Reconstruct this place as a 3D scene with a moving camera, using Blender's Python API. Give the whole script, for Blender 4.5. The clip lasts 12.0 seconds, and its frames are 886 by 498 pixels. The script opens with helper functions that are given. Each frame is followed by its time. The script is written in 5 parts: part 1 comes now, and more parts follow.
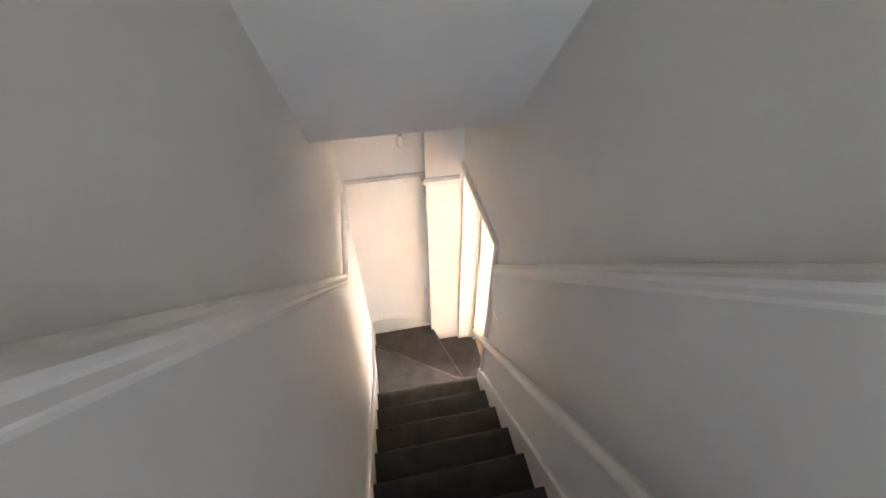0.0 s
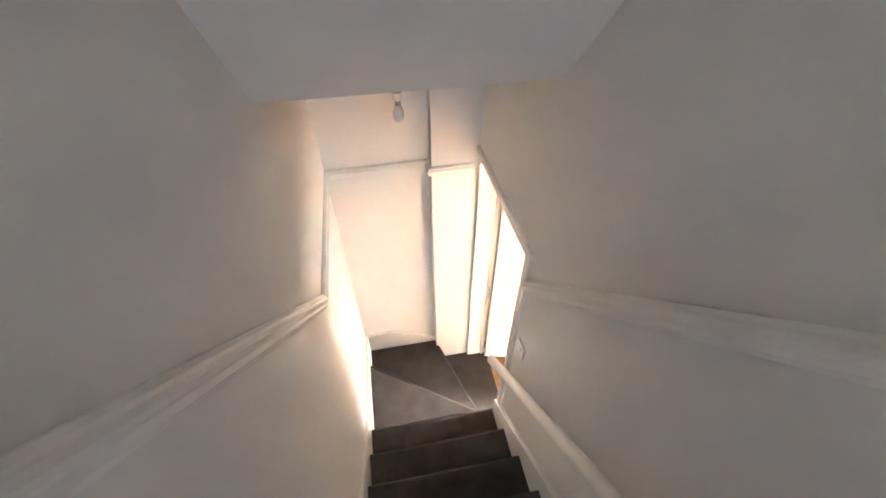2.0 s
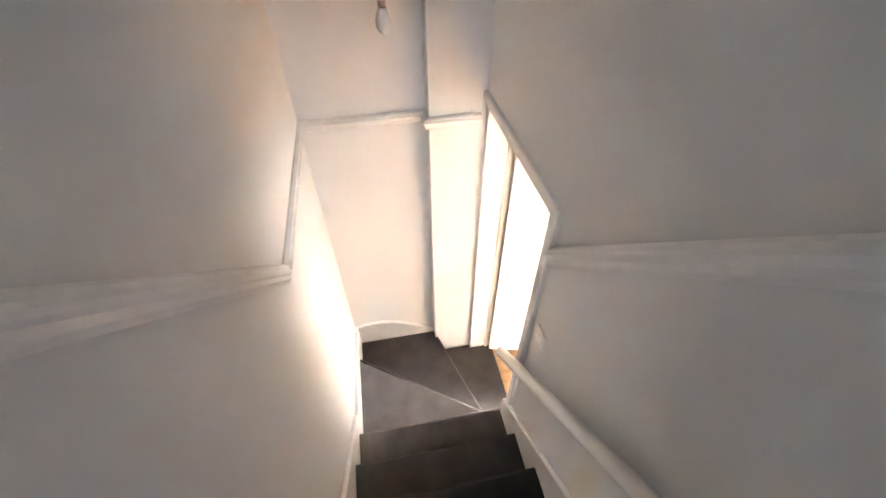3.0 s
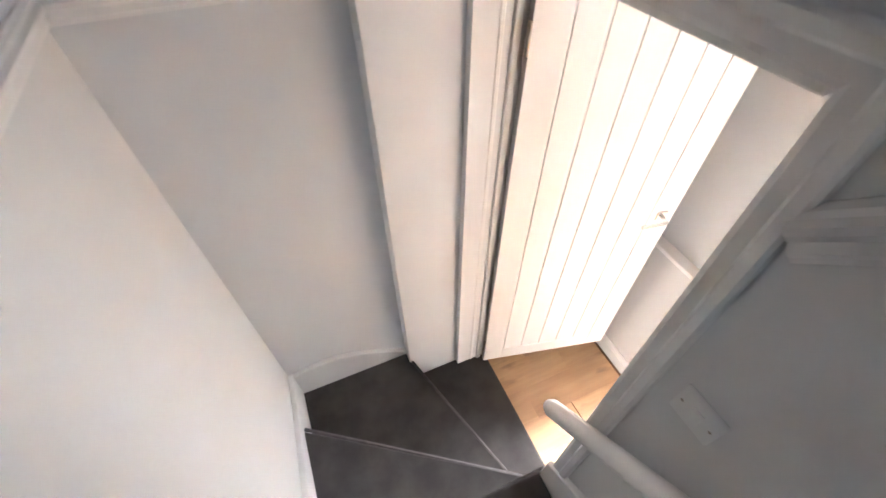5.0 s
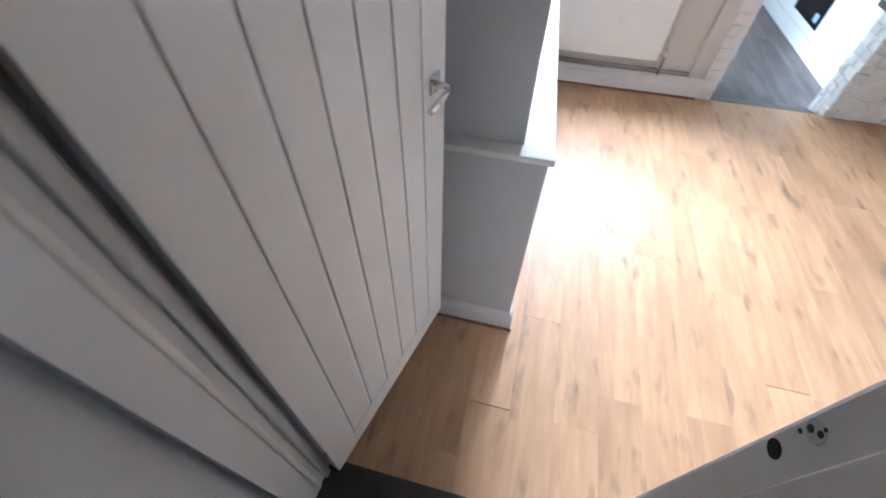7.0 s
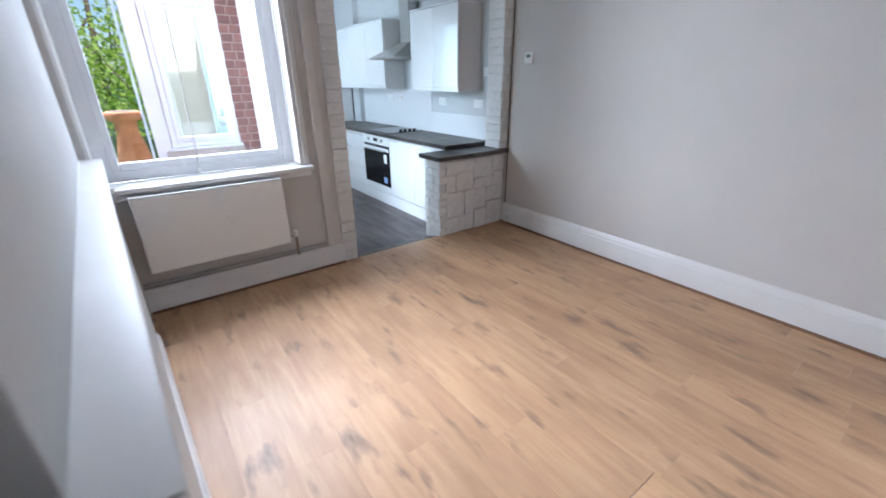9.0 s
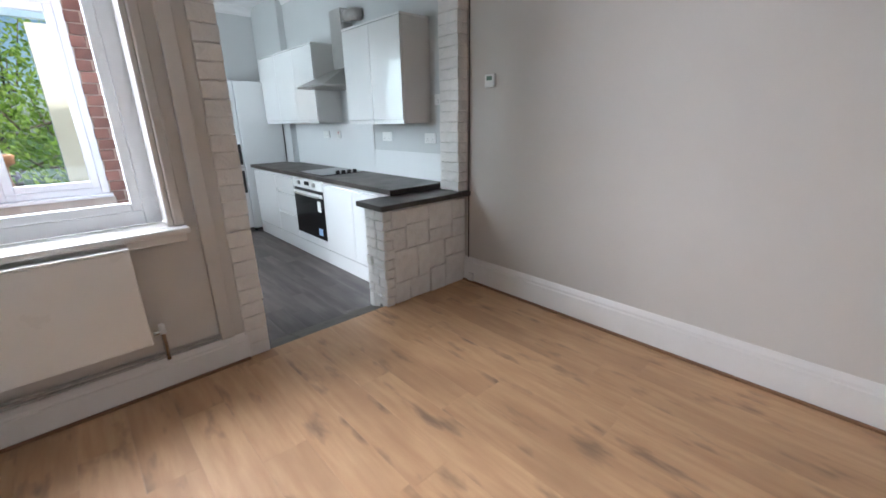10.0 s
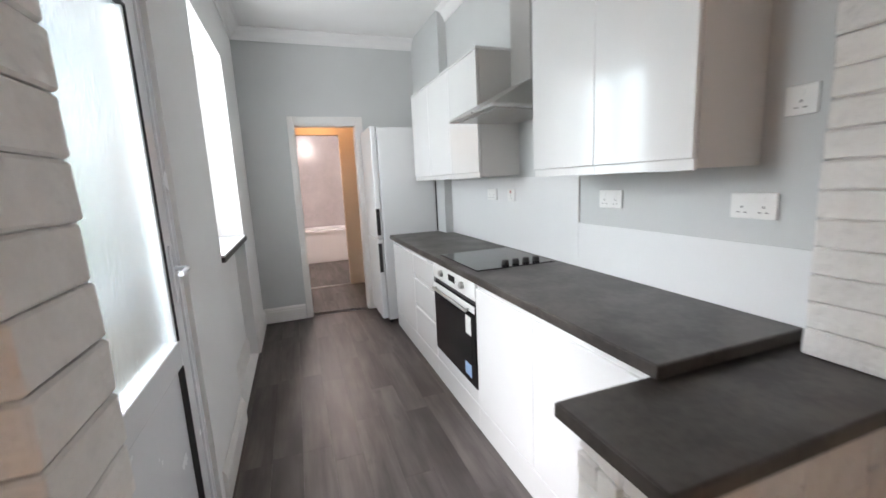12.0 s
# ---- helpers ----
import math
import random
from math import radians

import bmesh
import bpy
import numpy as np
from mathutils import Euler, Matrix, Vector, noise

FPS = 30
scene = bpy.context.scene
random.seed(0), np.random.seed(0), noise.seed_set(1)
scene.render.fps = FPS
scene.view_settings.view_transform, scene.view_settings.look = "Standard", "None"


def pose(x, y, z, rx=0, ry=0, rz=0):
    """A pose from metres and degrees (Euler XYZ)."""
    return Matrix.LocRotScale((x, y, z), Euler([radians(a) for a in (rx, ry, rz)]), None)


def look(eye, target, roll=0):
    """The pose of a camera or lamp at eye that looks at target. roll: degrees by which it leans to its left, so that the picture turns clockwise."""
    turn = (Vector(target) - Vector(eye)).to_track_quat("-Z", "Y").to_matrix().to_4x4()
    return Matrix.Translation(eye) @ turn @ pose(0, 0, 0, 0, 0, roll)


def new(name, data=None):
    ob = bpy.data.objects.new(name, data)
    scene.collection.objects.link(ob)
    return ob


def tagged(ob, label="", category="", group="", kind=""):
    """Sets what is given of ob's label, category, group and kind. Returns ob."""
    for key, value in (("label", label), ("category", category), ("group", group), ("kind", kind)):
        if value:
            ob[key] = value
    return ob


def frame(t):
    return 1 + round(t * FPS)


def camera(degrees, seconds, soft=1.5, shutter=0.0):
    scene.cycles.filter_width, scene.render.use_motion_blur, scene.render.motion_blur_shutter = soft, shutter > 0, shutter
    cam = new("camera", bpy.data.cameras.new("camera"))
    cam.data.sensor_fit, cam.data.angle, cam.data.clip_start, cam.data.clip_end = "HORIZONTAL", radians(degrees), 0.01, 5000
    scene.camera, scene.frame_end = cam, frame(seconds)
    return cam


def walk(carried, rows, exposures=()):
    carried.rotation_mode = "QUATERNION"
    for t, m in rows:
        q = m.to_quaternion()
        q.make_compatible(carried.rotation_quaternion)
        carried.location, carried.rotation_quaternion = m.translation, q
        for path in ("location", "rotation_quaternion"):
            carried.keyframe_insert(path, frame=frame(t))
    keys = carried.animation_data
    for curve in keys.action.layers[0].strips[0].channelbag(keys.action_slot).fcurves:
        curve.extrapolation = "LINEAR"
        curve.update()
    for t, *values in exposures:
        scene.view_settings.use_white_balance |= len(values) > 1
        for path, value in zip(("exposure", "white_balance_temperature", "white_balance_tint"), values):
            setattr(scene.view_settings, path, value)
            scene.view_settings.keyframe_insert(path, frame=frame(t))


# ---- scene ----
cam = camera(95.3, 12.0, soft=1.6, shutter=0.25)
PATH = [
    (0, (-4.301, 1.209, 3.977), (-4.032, 2.628, 2.593), -0.3),
    (0.5, (-4.248, 1.282, 3.903), (-3.984, 2.702, 2.519), -0.4),
    (1, (-4.245, 1.368, 3.839), (-3.988, 2.783, 2.45), -0.6),
    (1.5, (-4.257, 1.531, 3.703), (-4.002, 2.938, 2.305), -0.6),
    (2, (-4.259, 1.703, 3.603), (-4.001, 3.107, 2.202), -0.4),
    (2.5, (-4.225, 1.786, 3.407), (-3.975, 3.189, 2.004), -0.4),
    (4.5, (-4.223, 2.473, 2.734), (-3.816, 3.749, 1.249), -0.4),
    (5, (-4.183, 2.661, 2.54), (-3.669, 3.881, 1.042), -0.7),
    (5.5, (-4.095, 2.88, 2.376), (-3.444, 3.992, 0.846), -0.4),
    (6, (-4.019, 3.025, 2.187), (-3.19, 4.011, 0.657), 0.0),
    (6.5, (-3.869, 3.12, 1.992), (-2.784, 3.805, 0.458), 0.8),
    (7, (-3.752, 3.201, 1.82), (-2.494, 3.498, 0.295), 1.2),
    (7.2, (-3.716, 3.209, 1.799), (-2.425, 3.36, 0.279), 1.5),
    (8.8, (-3.197, 3.117, 1.498), (-1.677, 2.123, 0.661), -0.3),
    (9, (-3.092, 3.057, 1.455), (-1.606, 1.966, 0.679), -0.5),
    (9.5, (-2.795, 2.754, 1.338), (-1.382, 1.508, 0.667), -0.8),
    (10, (-2.385, 2.436, 1.353), (-0.984, 1.144, 0.747), -0.9),
    (10.5, (-1.96, 2.119, 1.364), (-0.486, 0.88, 0.821), -1.2),
    (11, (-1.524, 1.848, 1.363), (0.09, 0.757, 0.91), -1.7),
    (11.5, (-1.016, 1.563, 1.347), (0.747, 0.7, 0.966), -2.5),
    (12, (-0.531, 1.438, 1.334), (1.326, 0.776, 1.003), -2.7),
]
EXPOSURES = [
    (0.0, 4.55, 7500, 20), (1.0, 4.62, 8100, 22), (2.5, 4.68, 7600, 21), (4.5, 4.0, 6400, 17), (5.0, 3.6, 6300, 17), (5.5, 3.1, 6200, 17), (6.5, 1.93, 5700, 16),
    (7.0, 1.45, 5300, 12), (8.8, 0.57, 5400, 14), (9.5, 0.5, 5600, 14), (10.0, 0.33, 6000, 15), (10.5, 0.3, 6400, 17), (11.0, 0.52, 6500, 19), (11.5, 0.70, 6500, 19), (12.0, 0.52, 6700, 21),
]
walk(cam, [(t, look(eye, target, roll)) for t, eye, target, roll in PATH], EXPOSURES)

# ---- light ----
world = bpy.data.worlds.new("world")
scene.world = world
world.use_nodes = True
_n = world.node_tree.nodes
_sky = _n.new("ShaderNodeTexSky")
_sky.sky_type = "NISHITA"
_sky.sun_disc = False
_sky.sun_elevation = radians(48)
_sky.sun_rotation = radians(-79)
_n["Background"].inputs["Strength"].default_value = 0.09
world.node_tree.links.new(_sky.outputs[0], _n["Background"].inputs["Color"])

sun = new("sun", bpy.data.lights.new("sun", "SUN"))
sun.data.energy, sun.data.angle, sun.data.color = 5.0, radians(0.6), (1.0, 0.95, 0.87)
sun.matrix_world = look((-6, 1.5, 12), (4, 3.5, 0))


def area(name, eye, target, w, h, watts, colour):
    ob = new(name, bpy.data.lights.new(name, "AREA"))
    ob.data.shape, ob.data.size, ob.data.size_y = "RECTANGLE", w, h
    ob.data.energy, ob.data.color = watts, colour
    ob.matrix_world = look(eye, target)
    return ob


area("yard_skylight", (7.5, 4.2, 5.9), (-2.5, 2.6, 0.8), 5.0, 1.8, 1950, (0.94, 0.975, 1.0))
area("yard_overhead", (1.15, 2.95, 3.5), (-1.8, 2.45, 2.9), 2.0, 1.3, 115, (0.94, 0.975, 1.0))
side = area("yard_sidelight", (0.80, 4.15, 1.95), (-2.2, 2.75, 1.2), 1.4, 1.7, 110, (0.94, 0.975, 1.0))
side.data.spread = radians(120)
door_day = area("yard_door_daylight", (0.84, 2.45, 1.95), (0.98, 0.3, 0.75), 0.75, 1.2, 13, (0.93, 0.975, 1.0))
door_day.data.spread = radians(110)
area("leanto_daylight", (2.62, 2.20, 1.70), (2.5, 0.0, 1.75), 1.0, 1.1, 16, (0.96, 0.985, 1.0))
# fill lamp added on the unseen landing to lift the stair walls
landing = area("landing_fill_light", (-4.1, -1.12, 4.5), (-4.1, 3.2, 1.9), 0.7, 1.0, 0.25, (0.93, 0.97, 1.0))
landing.data.spread = radians(110)


# ---- materials ----
def material(name, base, rough=0.6, second=None, scale=8.0, grain=90.0, bump=0.15, dist=0.002, metal=0.0, coat=0.0, vary=0.0, stretch=(1, 1, 1), amount=0.5, lumps=0.0):
    """Two scales of noise between two colours, with fine relief; vary: brightness change from piece to piece."""
    m = bpy.data.materials.new(name)
    m.use_nodes = True
    nt = m.node_tree
    n, l = nt.nodes, nt.links
    p = n["Principled BSDF"]
    p.inputs["Roughness"].default_value = rough
    p.inputs["Metallic"].default_value = metal
    p.inputs["Coat Weight"].default_value = coat
    p.inputs["Coat Roughness"].default_value = 0.08
    tc = n.new("ShaderNodeTexCoord")
    mp = n.new("ShaderNodeMapping")
    mp.inputs["Scale"].default_value = stretch
    l.new(tc.outputs["Object"], mp.inputs["Vector"])
    big = n.new("ShaderNodeTexNoise")
    big.inputs["Scale"].default_value = scale
    big.inputs["Detail"].default_value = 6
    l.new(mp.outputs[0], big.inputs["Vector"])
    fine = n.new("ShaderNodeTexNoise")
    fine.inputs["Scale"].default_value = grain
    fine.inputs["Detail"].default_value = 4
    l.new(mp.outputs[0], fine.inputs["Vector"])
    mix = n.new("ShaderNodeMix")
    mix.data_type = "RGBA"
    sec = second or tuple(c * 0.88 for c in base)
    mix.inputs["A"].default_value = (*base, 1)
    mix.inputs["B"].default_value = (*sec, 1)
    add = n.new("ShaderNodeMath")
    add.operation = "MULTIPLY_ADD"
    l.new(fine.outputs["Fac"], add.inputs[0])
    add.inputs[1].default_value = 0.35
    l.new(big.outputs["Fac"], add.inputs[2])
    ramp = n.new("ShaderNodeMapRange")
    ramp.inputs["From Min"].default_value = 0.67 - amount * 0.5
    ramp.inputs["From Max"].default_value = 0.67 + amount * 0.5
    l.new(add.outputs[0], ramp.inputs["Value"])
    l.new(ramp.outputs[0], mix.inputs["Factor"])
    out = mix.outputs["Result"]
    if vary:
        info = n.new("ShaderNodeObjectInfo")
        hsv = n.new("ShaderNodeHueSaturation")
        mr = n.new("ShaderNodeMapRange")
        mr.inputs["To Min"].default_value, mr.inputs["To Max"].default_value = 1 - vary, 1 + vary
        l.new(info.outputs["Random"], mr.inputs["Value"])
        l.new(mr.outputs[0], hsv.inputs["Value"])
        l.new(out, hsv.inputs["Color"])
        out = hsv.outputs[0]
    l.new(out, p.inputs["Base Color"])
    rr = n.new("ShaderNodeMapRange")
    rr.inputs["To Min"].default_value = max(rough - 0.08, 0.02)
    rr.inputs["To Max"].default_value = min(rough + 0.08, 1)
    l.new(big.outputs["Fac"], rr.inputs["Value"])
    l.new(rr.outputs[0], p.inputs["Roughness"])
    if bump:
        b = n.new("ShaderNodeBump")
        b.inputs["Strength"].default_value = bump
        b.inputs["Distance"].default_value = dist
        l.new(fine.outputs["Fac"], b.inputs["Height"])
        l.new(b.outputs[0], p.inputs["Normal"])
        if lumps:
            b2 = n.new("ShaderNodeBump")
            b2.inputs["Strength"].default_value, b2.inputs["Distance"].default_value = 0.7, lumps
            wide = n.new("ShaderNodeTexNoise")
            wide.inputs["Scale"].default_value, wide.inputs["Detail"].default_value = 17.0, 2.5
            geo = n.new("ShaderNodeNewGeometry")
            l.new(geo.outputs["Position"], wide.inputs["Vector"])
            l.new(wide.outputs["Fac"], b2.inputs["Height"])
            l.new(b2.outputs[0], b.inputs["Normal"])
    return m


def plank_material(name, light, dark, knot, rough, vary, knots, fine=26.0):
    """Long grain along x, with dark elongated knots, shifted from piece to piece."""
    m = bpy.data.materials.new(name)
    m.use_nodes = True
    nt = m.node_tree
    n, l = nt.nodes, nt.links
    p = n["Principled BSDF"]
    tc = n.new("ShaderNodeTexCoord")
    info = n.new("ShaderNodeObjectInfo")
    shift = n.new("ShaderNodeVectorMath")
    shift.operation = "MULTIPLY_ADD"
    shift.inputs[1].default_value = (37.0, 53.0, 19.0)
    l.new(info.outputs["Random"], shift.inputs[0])
    l.new(tc.outputs["Object"], shift.inputs[2])

    def nz(scale, st, detail=5, rough_=0.6):
        mp = n.new("ShaderNodeMapping")
        mp.inputs["Scale"].default_value = st
        l.new(shift.outputs[0], mp.inputs["Vector"])
        t = n.new("ShaderNodeTexNoise")
        t.inputs["Scale"].default_value, t.inputs["Detail"].default_value = scale, detail
        t.inputs["Roughness"].default_value = rough_
        l.new(mp.outputs[0], t.inputs["Vector"])
        return t.outputs["Fac"]

    def ramp(v, a, b):
        r = n.new("ShaderNodeMapRange")
        r.inputs["From Min"].default_value, r.inputs["From Max"].default_value = a, b
        l.new(v, r.inputs["Value"])
        return r.outputs[0]

    def mix(f, a, b):
        x = n.new("ShaderNodeMix")
        x.data_type = "RGBA"
        l.new(f, x.inputs["Factor"])
        for key, v in (("A", a), ("B", b)):
            if isinstance(v, tuple):
                x.inputs[key].default_value = (*v, 1)
            else:
                l.new(v, x.inputs[key])
        return x.outputs["Result"]

    grain = nz(fine, (0.10, 1, 1))
    broad = nz(3.2, (0.35, 1, 1), 3)
    c = mix(ramp(grain, 0.35, 0.70), light, dark)
    c = mix(ramp(broad, 0.45, 0.75), c, tuple(v * 0.80 for v in dark))
    spot = nz(7.0, (0.42, 1.35, 1), 3, 0.55)
    c = mix(ramp(spot, knots, knots + 0.16), c, knot)
    hsv = n.new("ShaderNodeHueSaturation")
    mr = n.new("ShaderNodeMapRange")
    mr.inputs["To Min"].default_value, mr.inputs["To Max"].default_value = 1 - vary, 1 + vary
    l.new(info.outputs["Random"], mr.inputs["Value"])
    l.new(mr.outputs[0], hsv.inputs["Value"])
    l.new(c, hsv.inputs["Color"])
    l.new(hsv.outputs[0], p.inputs["Base Color"])
    rr = n.new("ShaderNodeMapRange")
    rr.inputs["To Min"].default_value, rr.inputs["To Max"].default_value = rough - 0.07, rough + 0.1
    l.new(grain, rr.inputs["Value"])
    l.new(rr.outputs[0], p.inputs["Roughness"])
    b = n.new("ShaderNodeBump")
    b.inputs["Strength"].default_value, b.inputs["Distance"].default_value = 0.12, 0.001
    l.new(grain, b.inputs["Height"])
    l.new(b.outputs[0], p.inputs["Normal"])
    return m


def glass_material(name, rough=0.0, bump=0.0, tint=(0.97, 0.99, 0.98)):
    m = bpy.data.materials.new(name)
    m.use_nodes = True
    n, l = m.node_tree.nodes, m.node_tree.links
    p = n["Principled BSDF"]
    p.inputs["Base Color"].default_value = (*tint, 1)
    p.inputs["Transmission Weight"].default_value = 1.0
    p.inputs["Roughness"].default_value = rough
    p.inputs["IOR"].default_value = 1.45
    if bump:
        tc = n.new("ShaderNodeTexCoord")
        mp = n.new("ShaderNodeMapping")
        mp.inputs["Scale"].default_value = (1, 1, 0.8)
        t = n.new("ShaderNodeTexNoise")
        t.inputs["Scale"].default_value = 55
        b = n.new("ShaderNodeBump")
        b.inputs["Strength"].default_value, b.inputs["Distance"].default_value = bump, 0.004
        l.new(tc.outputs["Object"], mp.inputs["Vector"])
        l.new(mp.outputs[0], t.inputs["Vector"])
        l.new(t.outputs["Fac"], b.inputs["Height"])
        l.new(b.outputs[0], p.inputs["Normal"])
    return m


def glow(name, colour, strength):
    m = bpy.data.materials.new(name)
    m.use_nodes = True
    p = m.node_tree.nodes["Principled BSDF"]
    p.inputs["Emission Color"].default_value = (*colour, 1)
    p.inputs["Emission Strength"].default_value = strength
    return m


M_STAIR_WALL = material("pale_grey_emulsion", (0.75, 0.745, 0.732), 0.62, (0.72, 0.715, 0.70), 2.5, 140, 0.10, 0.001)
M_GREY_WALL = material("mid_grey_emulsion", (0.60, 0.595, 0.58), 0.6, (0.57, 0.565, 0.55), 2.5, 140, 0.10, 0.001)
M_DINING_WALL = material("warm_grey_emulsion", (0.61, 0.58, 0.54), 0.6, (0.58, 0.55, 0.51), 2.0, 140, 0.12, 0.001)
M_KITCHEN_WALL = material("cool_grey_emulsion", (0.60, 0.615, 0.61), 0.55, (0.57, 0.585, 0.58), 2.0, 140, 0.10, 0.001)
M_CEILING = material("white_ceiling_paint", (0.84, 0.84, 0.83), 0.75, (0.81, 0.81, 0.80), 3, 120, 0.10, 0.001)
M_TRIM = material("white_gloss_paint", (0.80, 0.785, 0.765), 0.32, (0.76, 0.745, 0.72), 6, 60, 0.05, 0.001)
M_DOOR = material("white_satin_door_paint", (0.80, 0.785, 0.765), 0.40, (0.77, 0.755, 0.73), 5, 60, 0.05, 0.001)
M_CARPET = material("charcoal_carpet", (0.060, 0.052, 0.048), 0.95, (0.040, 0.034, 0.031), 9, 420, 0.9, 0.006, amount=0.35)
M_CARPET_EDGE = material("worn_carpet_edge", (0.12, 0.108, 0.10), 0.95, (0.08, 0.072, 0.068), 30, 420, 0.8, 0.004)
M_BRICKPAINT = material("white_masonry_paint", (0.78, 0.76, 0.73), 0.55, (0.70, 0.68, 0.65), 14, 110, 0.45, 0.003, vary=0.04, lumps=0.028)
M_UPVC = material("white_upvc", (0.82, 0.84, 0.86), 0.25, (0.79, 0.81, 0.83), 6, 40, 0.02, 0.001)
# darker, bluer copy of the white uPVC: the lean-to's shade in its colour
M_UPVC_SHADED = material("shaded_upvc", (0.60, 0.65, 0.70), 0.4, (0.55, 0.60, 0.65), 5, 40, 0.03, 0.001)
M_RENDER = material("blue_grey_render", (0.36, 0.41, 0.43), 0.8, (0.30, 0.35, 0.37), 4, 90, 0.3, 0.003)
M_RADIATOR = material("white_radiator_enamel", (0.80, 0.79, 0.76), 0.3, (0.77, 0.76, 0.73), 5, 60, 0.03, 0.001)
M_GLOSS = material("white_gloss_unit", (0.84, 0.84, 0.83), 0.12, (0.82, 0.82, 0.81), 3, 40, 0.0, 0.001, coat=0.6)
M_CARCASS = material("pale_grey_unit_panel", (0.70, 0.69, 0.67), 0.4, (0.68, 0.67, 0.65), 4, 80, 0.03, 0.001)
M_WORKTOP = material("dark_slate_worktop", (0.074, 0.064, 0.057), 0.40, (0.034, 0.029, 0.026), 5, 40, 0.12, 0.001, amount=0.26)
M_SPLASH = material("white_splashback", (0.82, 0.83, 0.83), 0.2, (0.80, 0.81, 0.81), 3, 50, 0.0, 0.001)
M_STEEL = material("brushed_steel", (0.55, 0.54, 0.52), 0.32, (0.50, 0.49, 0.47), 4, 200, 0.0, 0.001, metal=1.0, stretch=(0.3, 1, 0.3))
M_CHROME = material("chrome", (0.72, 0.71, 0.69), 0.12, (0.66, 0.65, 0.63), 10, 60, 0.0, 0.001, metal=1.0)
M_BLACK = material("black_gloss", (0.012, 0.012, 0.013), 0.10, (0.010, 0.010, 0.011), 4, 40, 0.0, 0.001)
M_DARK = material("black_plastic", (0.02, 0.02, 0.021), 0.45, (0.016, 0.016, 0.017), 10, 80, 0.05, 0.001)
M_FRIDGE = material("white_fridge_enamel", (0.75, 0.76, 0.76), 0.34, (0.74, 0.75, 0.75), 1.5, 70, 0.0, 0.001)
M_PLASTIC = material("white_plastic", (0.82, 0.82, 0.80), 0.35, (0.80, 0.80, 0.78), 8, 60, 0.0, 0.001)
M_LCD = material("green_grey_display", (0.16, 0.24, 0.19), 0.2, (0.13, 0.2, 0.16), 8, 60, 0.0, 0.001)
M_RED = material("red_switch_plastic", (0.5, 0.03, 0.02), 0.4)
M_BLUE = material("blue_paper", (0.30, 0.45, 0.68), 0.6)
M_PIPE = material("painted_pipe", (0.45, 0.44, 0.42), 0.35, (0.36, 0.35, 0.33), 20, 90, 0.1, 0.001)
M_BRASS = material("dull_nickel", (0.50, 0.46, 0.40), 0.35, (0.42, 0.38, 0.33), 20, 90, 0.0, 0.001, metal=1.0)
M_BRICK = material("red_brick", (0.20, 0.10, 0.08), 0.85, (0.12, 0.06, 0.05), 9, 70, 0.6, 0.004, vary=0.22)
M_MORTAR = material("pale_mortar", (0.50, 0.46, 0.41), 0.9, (0.40, 0.37, 0.33), 20, 120, 0.5, 0.003)
M_STONE = material("weathered_concrete_sill", (0.46, 0.44, 0.40), 0.85, (0.33, 0.31, 0.28), 9, 90, 0.5, 0.004)
M_GRASS = material("lawn", (0.09, 0.16, 0.035), 0.9, (0.05, 0.10, 0.02), 3, 60, 0.8, 0.02)
M_LEAF = material("spring_leaf", (0.50, 0.60, 0.14), 0.5, (0.36, 0.50, 0.09), 3, 30, 0.2, 0.003)
M_LEAFDARK = material("shaded_leaf", (0.30, 0.42, 0.08), 0.5, (0.20, 0.32, 0.06), 3, 30, 0.2, 0.003)
for _m, _c in ((M_LEAF, (0.50, 0.68, 0.10)), (M_LEAFDARK, (0.34, 0.50, 0.07))):
    _n, _l = _m.node_tree.nodes, _m.node_tree.links
    _tr = _n.new("ShaderNodeBsdfTranslucent")
    _tr.inputs["Color"].default_value = (*_c, 1)
    _mx = _n.new("ShaderNodeMixShader")
    _mx.inputs["Fac"].default_value = 0.6
    _l.new(_n["Principled BSDF"].outputs[0], _mx.inputs[1])
    _l.new(_tr.outputs[0], _mx.inputs[2])
    _l.new(_mx.outputs[0], _n["Material Output"].inputs["Surface"])
M_BARK = material("bark", (0.14, 0.10, 0.07), 0.9, (0.09, 0.065, 0.045), 9, 60, 0.8, 0.01)
M_TERRACOTTA = material("orange_terracotta", (0.52, 0.22, 0.09), 0.75, (0.36, 0.14, 0.05), 8, 60, 0.4, 0.003, vary=0.1)
M_PAVING = material("concrete_paving", (0.40, 0.38, 0.35), 0.9, (0.30, 0.29, 0.27), 6, 80, 0.5, 0.004)
M_TILEGREY = material("grey_stone_threshold", (0.130, 0.118, 0.098), 0.7, (0.085, 0.078, 0.066), 9, 80, 0.4, 0.003, vary=0.1)
M_MARBLE = material("pale_grey_marble_panel", (0.56, 0.53, 0.53), 0.25, (0.44, 0.41, 0.42), 3.0, 14, 0.0, 0.001)
M_BATH = material("white_bath_acrylic", (0.84, 0.84, 0.85), 0.15, (0.82, 0.82, 0.83), 4, 40, 0.0, 0.001)
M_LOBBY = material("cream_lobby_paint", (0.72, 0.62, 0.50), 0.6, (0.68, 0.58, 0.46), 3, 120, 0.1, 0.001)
# near-black that puts in the shade of the fridge gap and latch hole
M_SHADOWGAP = material("dark_gap_fill", (0.03, 0.03, 0.03), 0.8)
M_OAK = plank_material("oak_laminate", (0.59, 0.368, 0.200), (0.48, 0.278, 0.145), (0.23, 0.145, 0.088), 0.49, 0.05, 0.575)
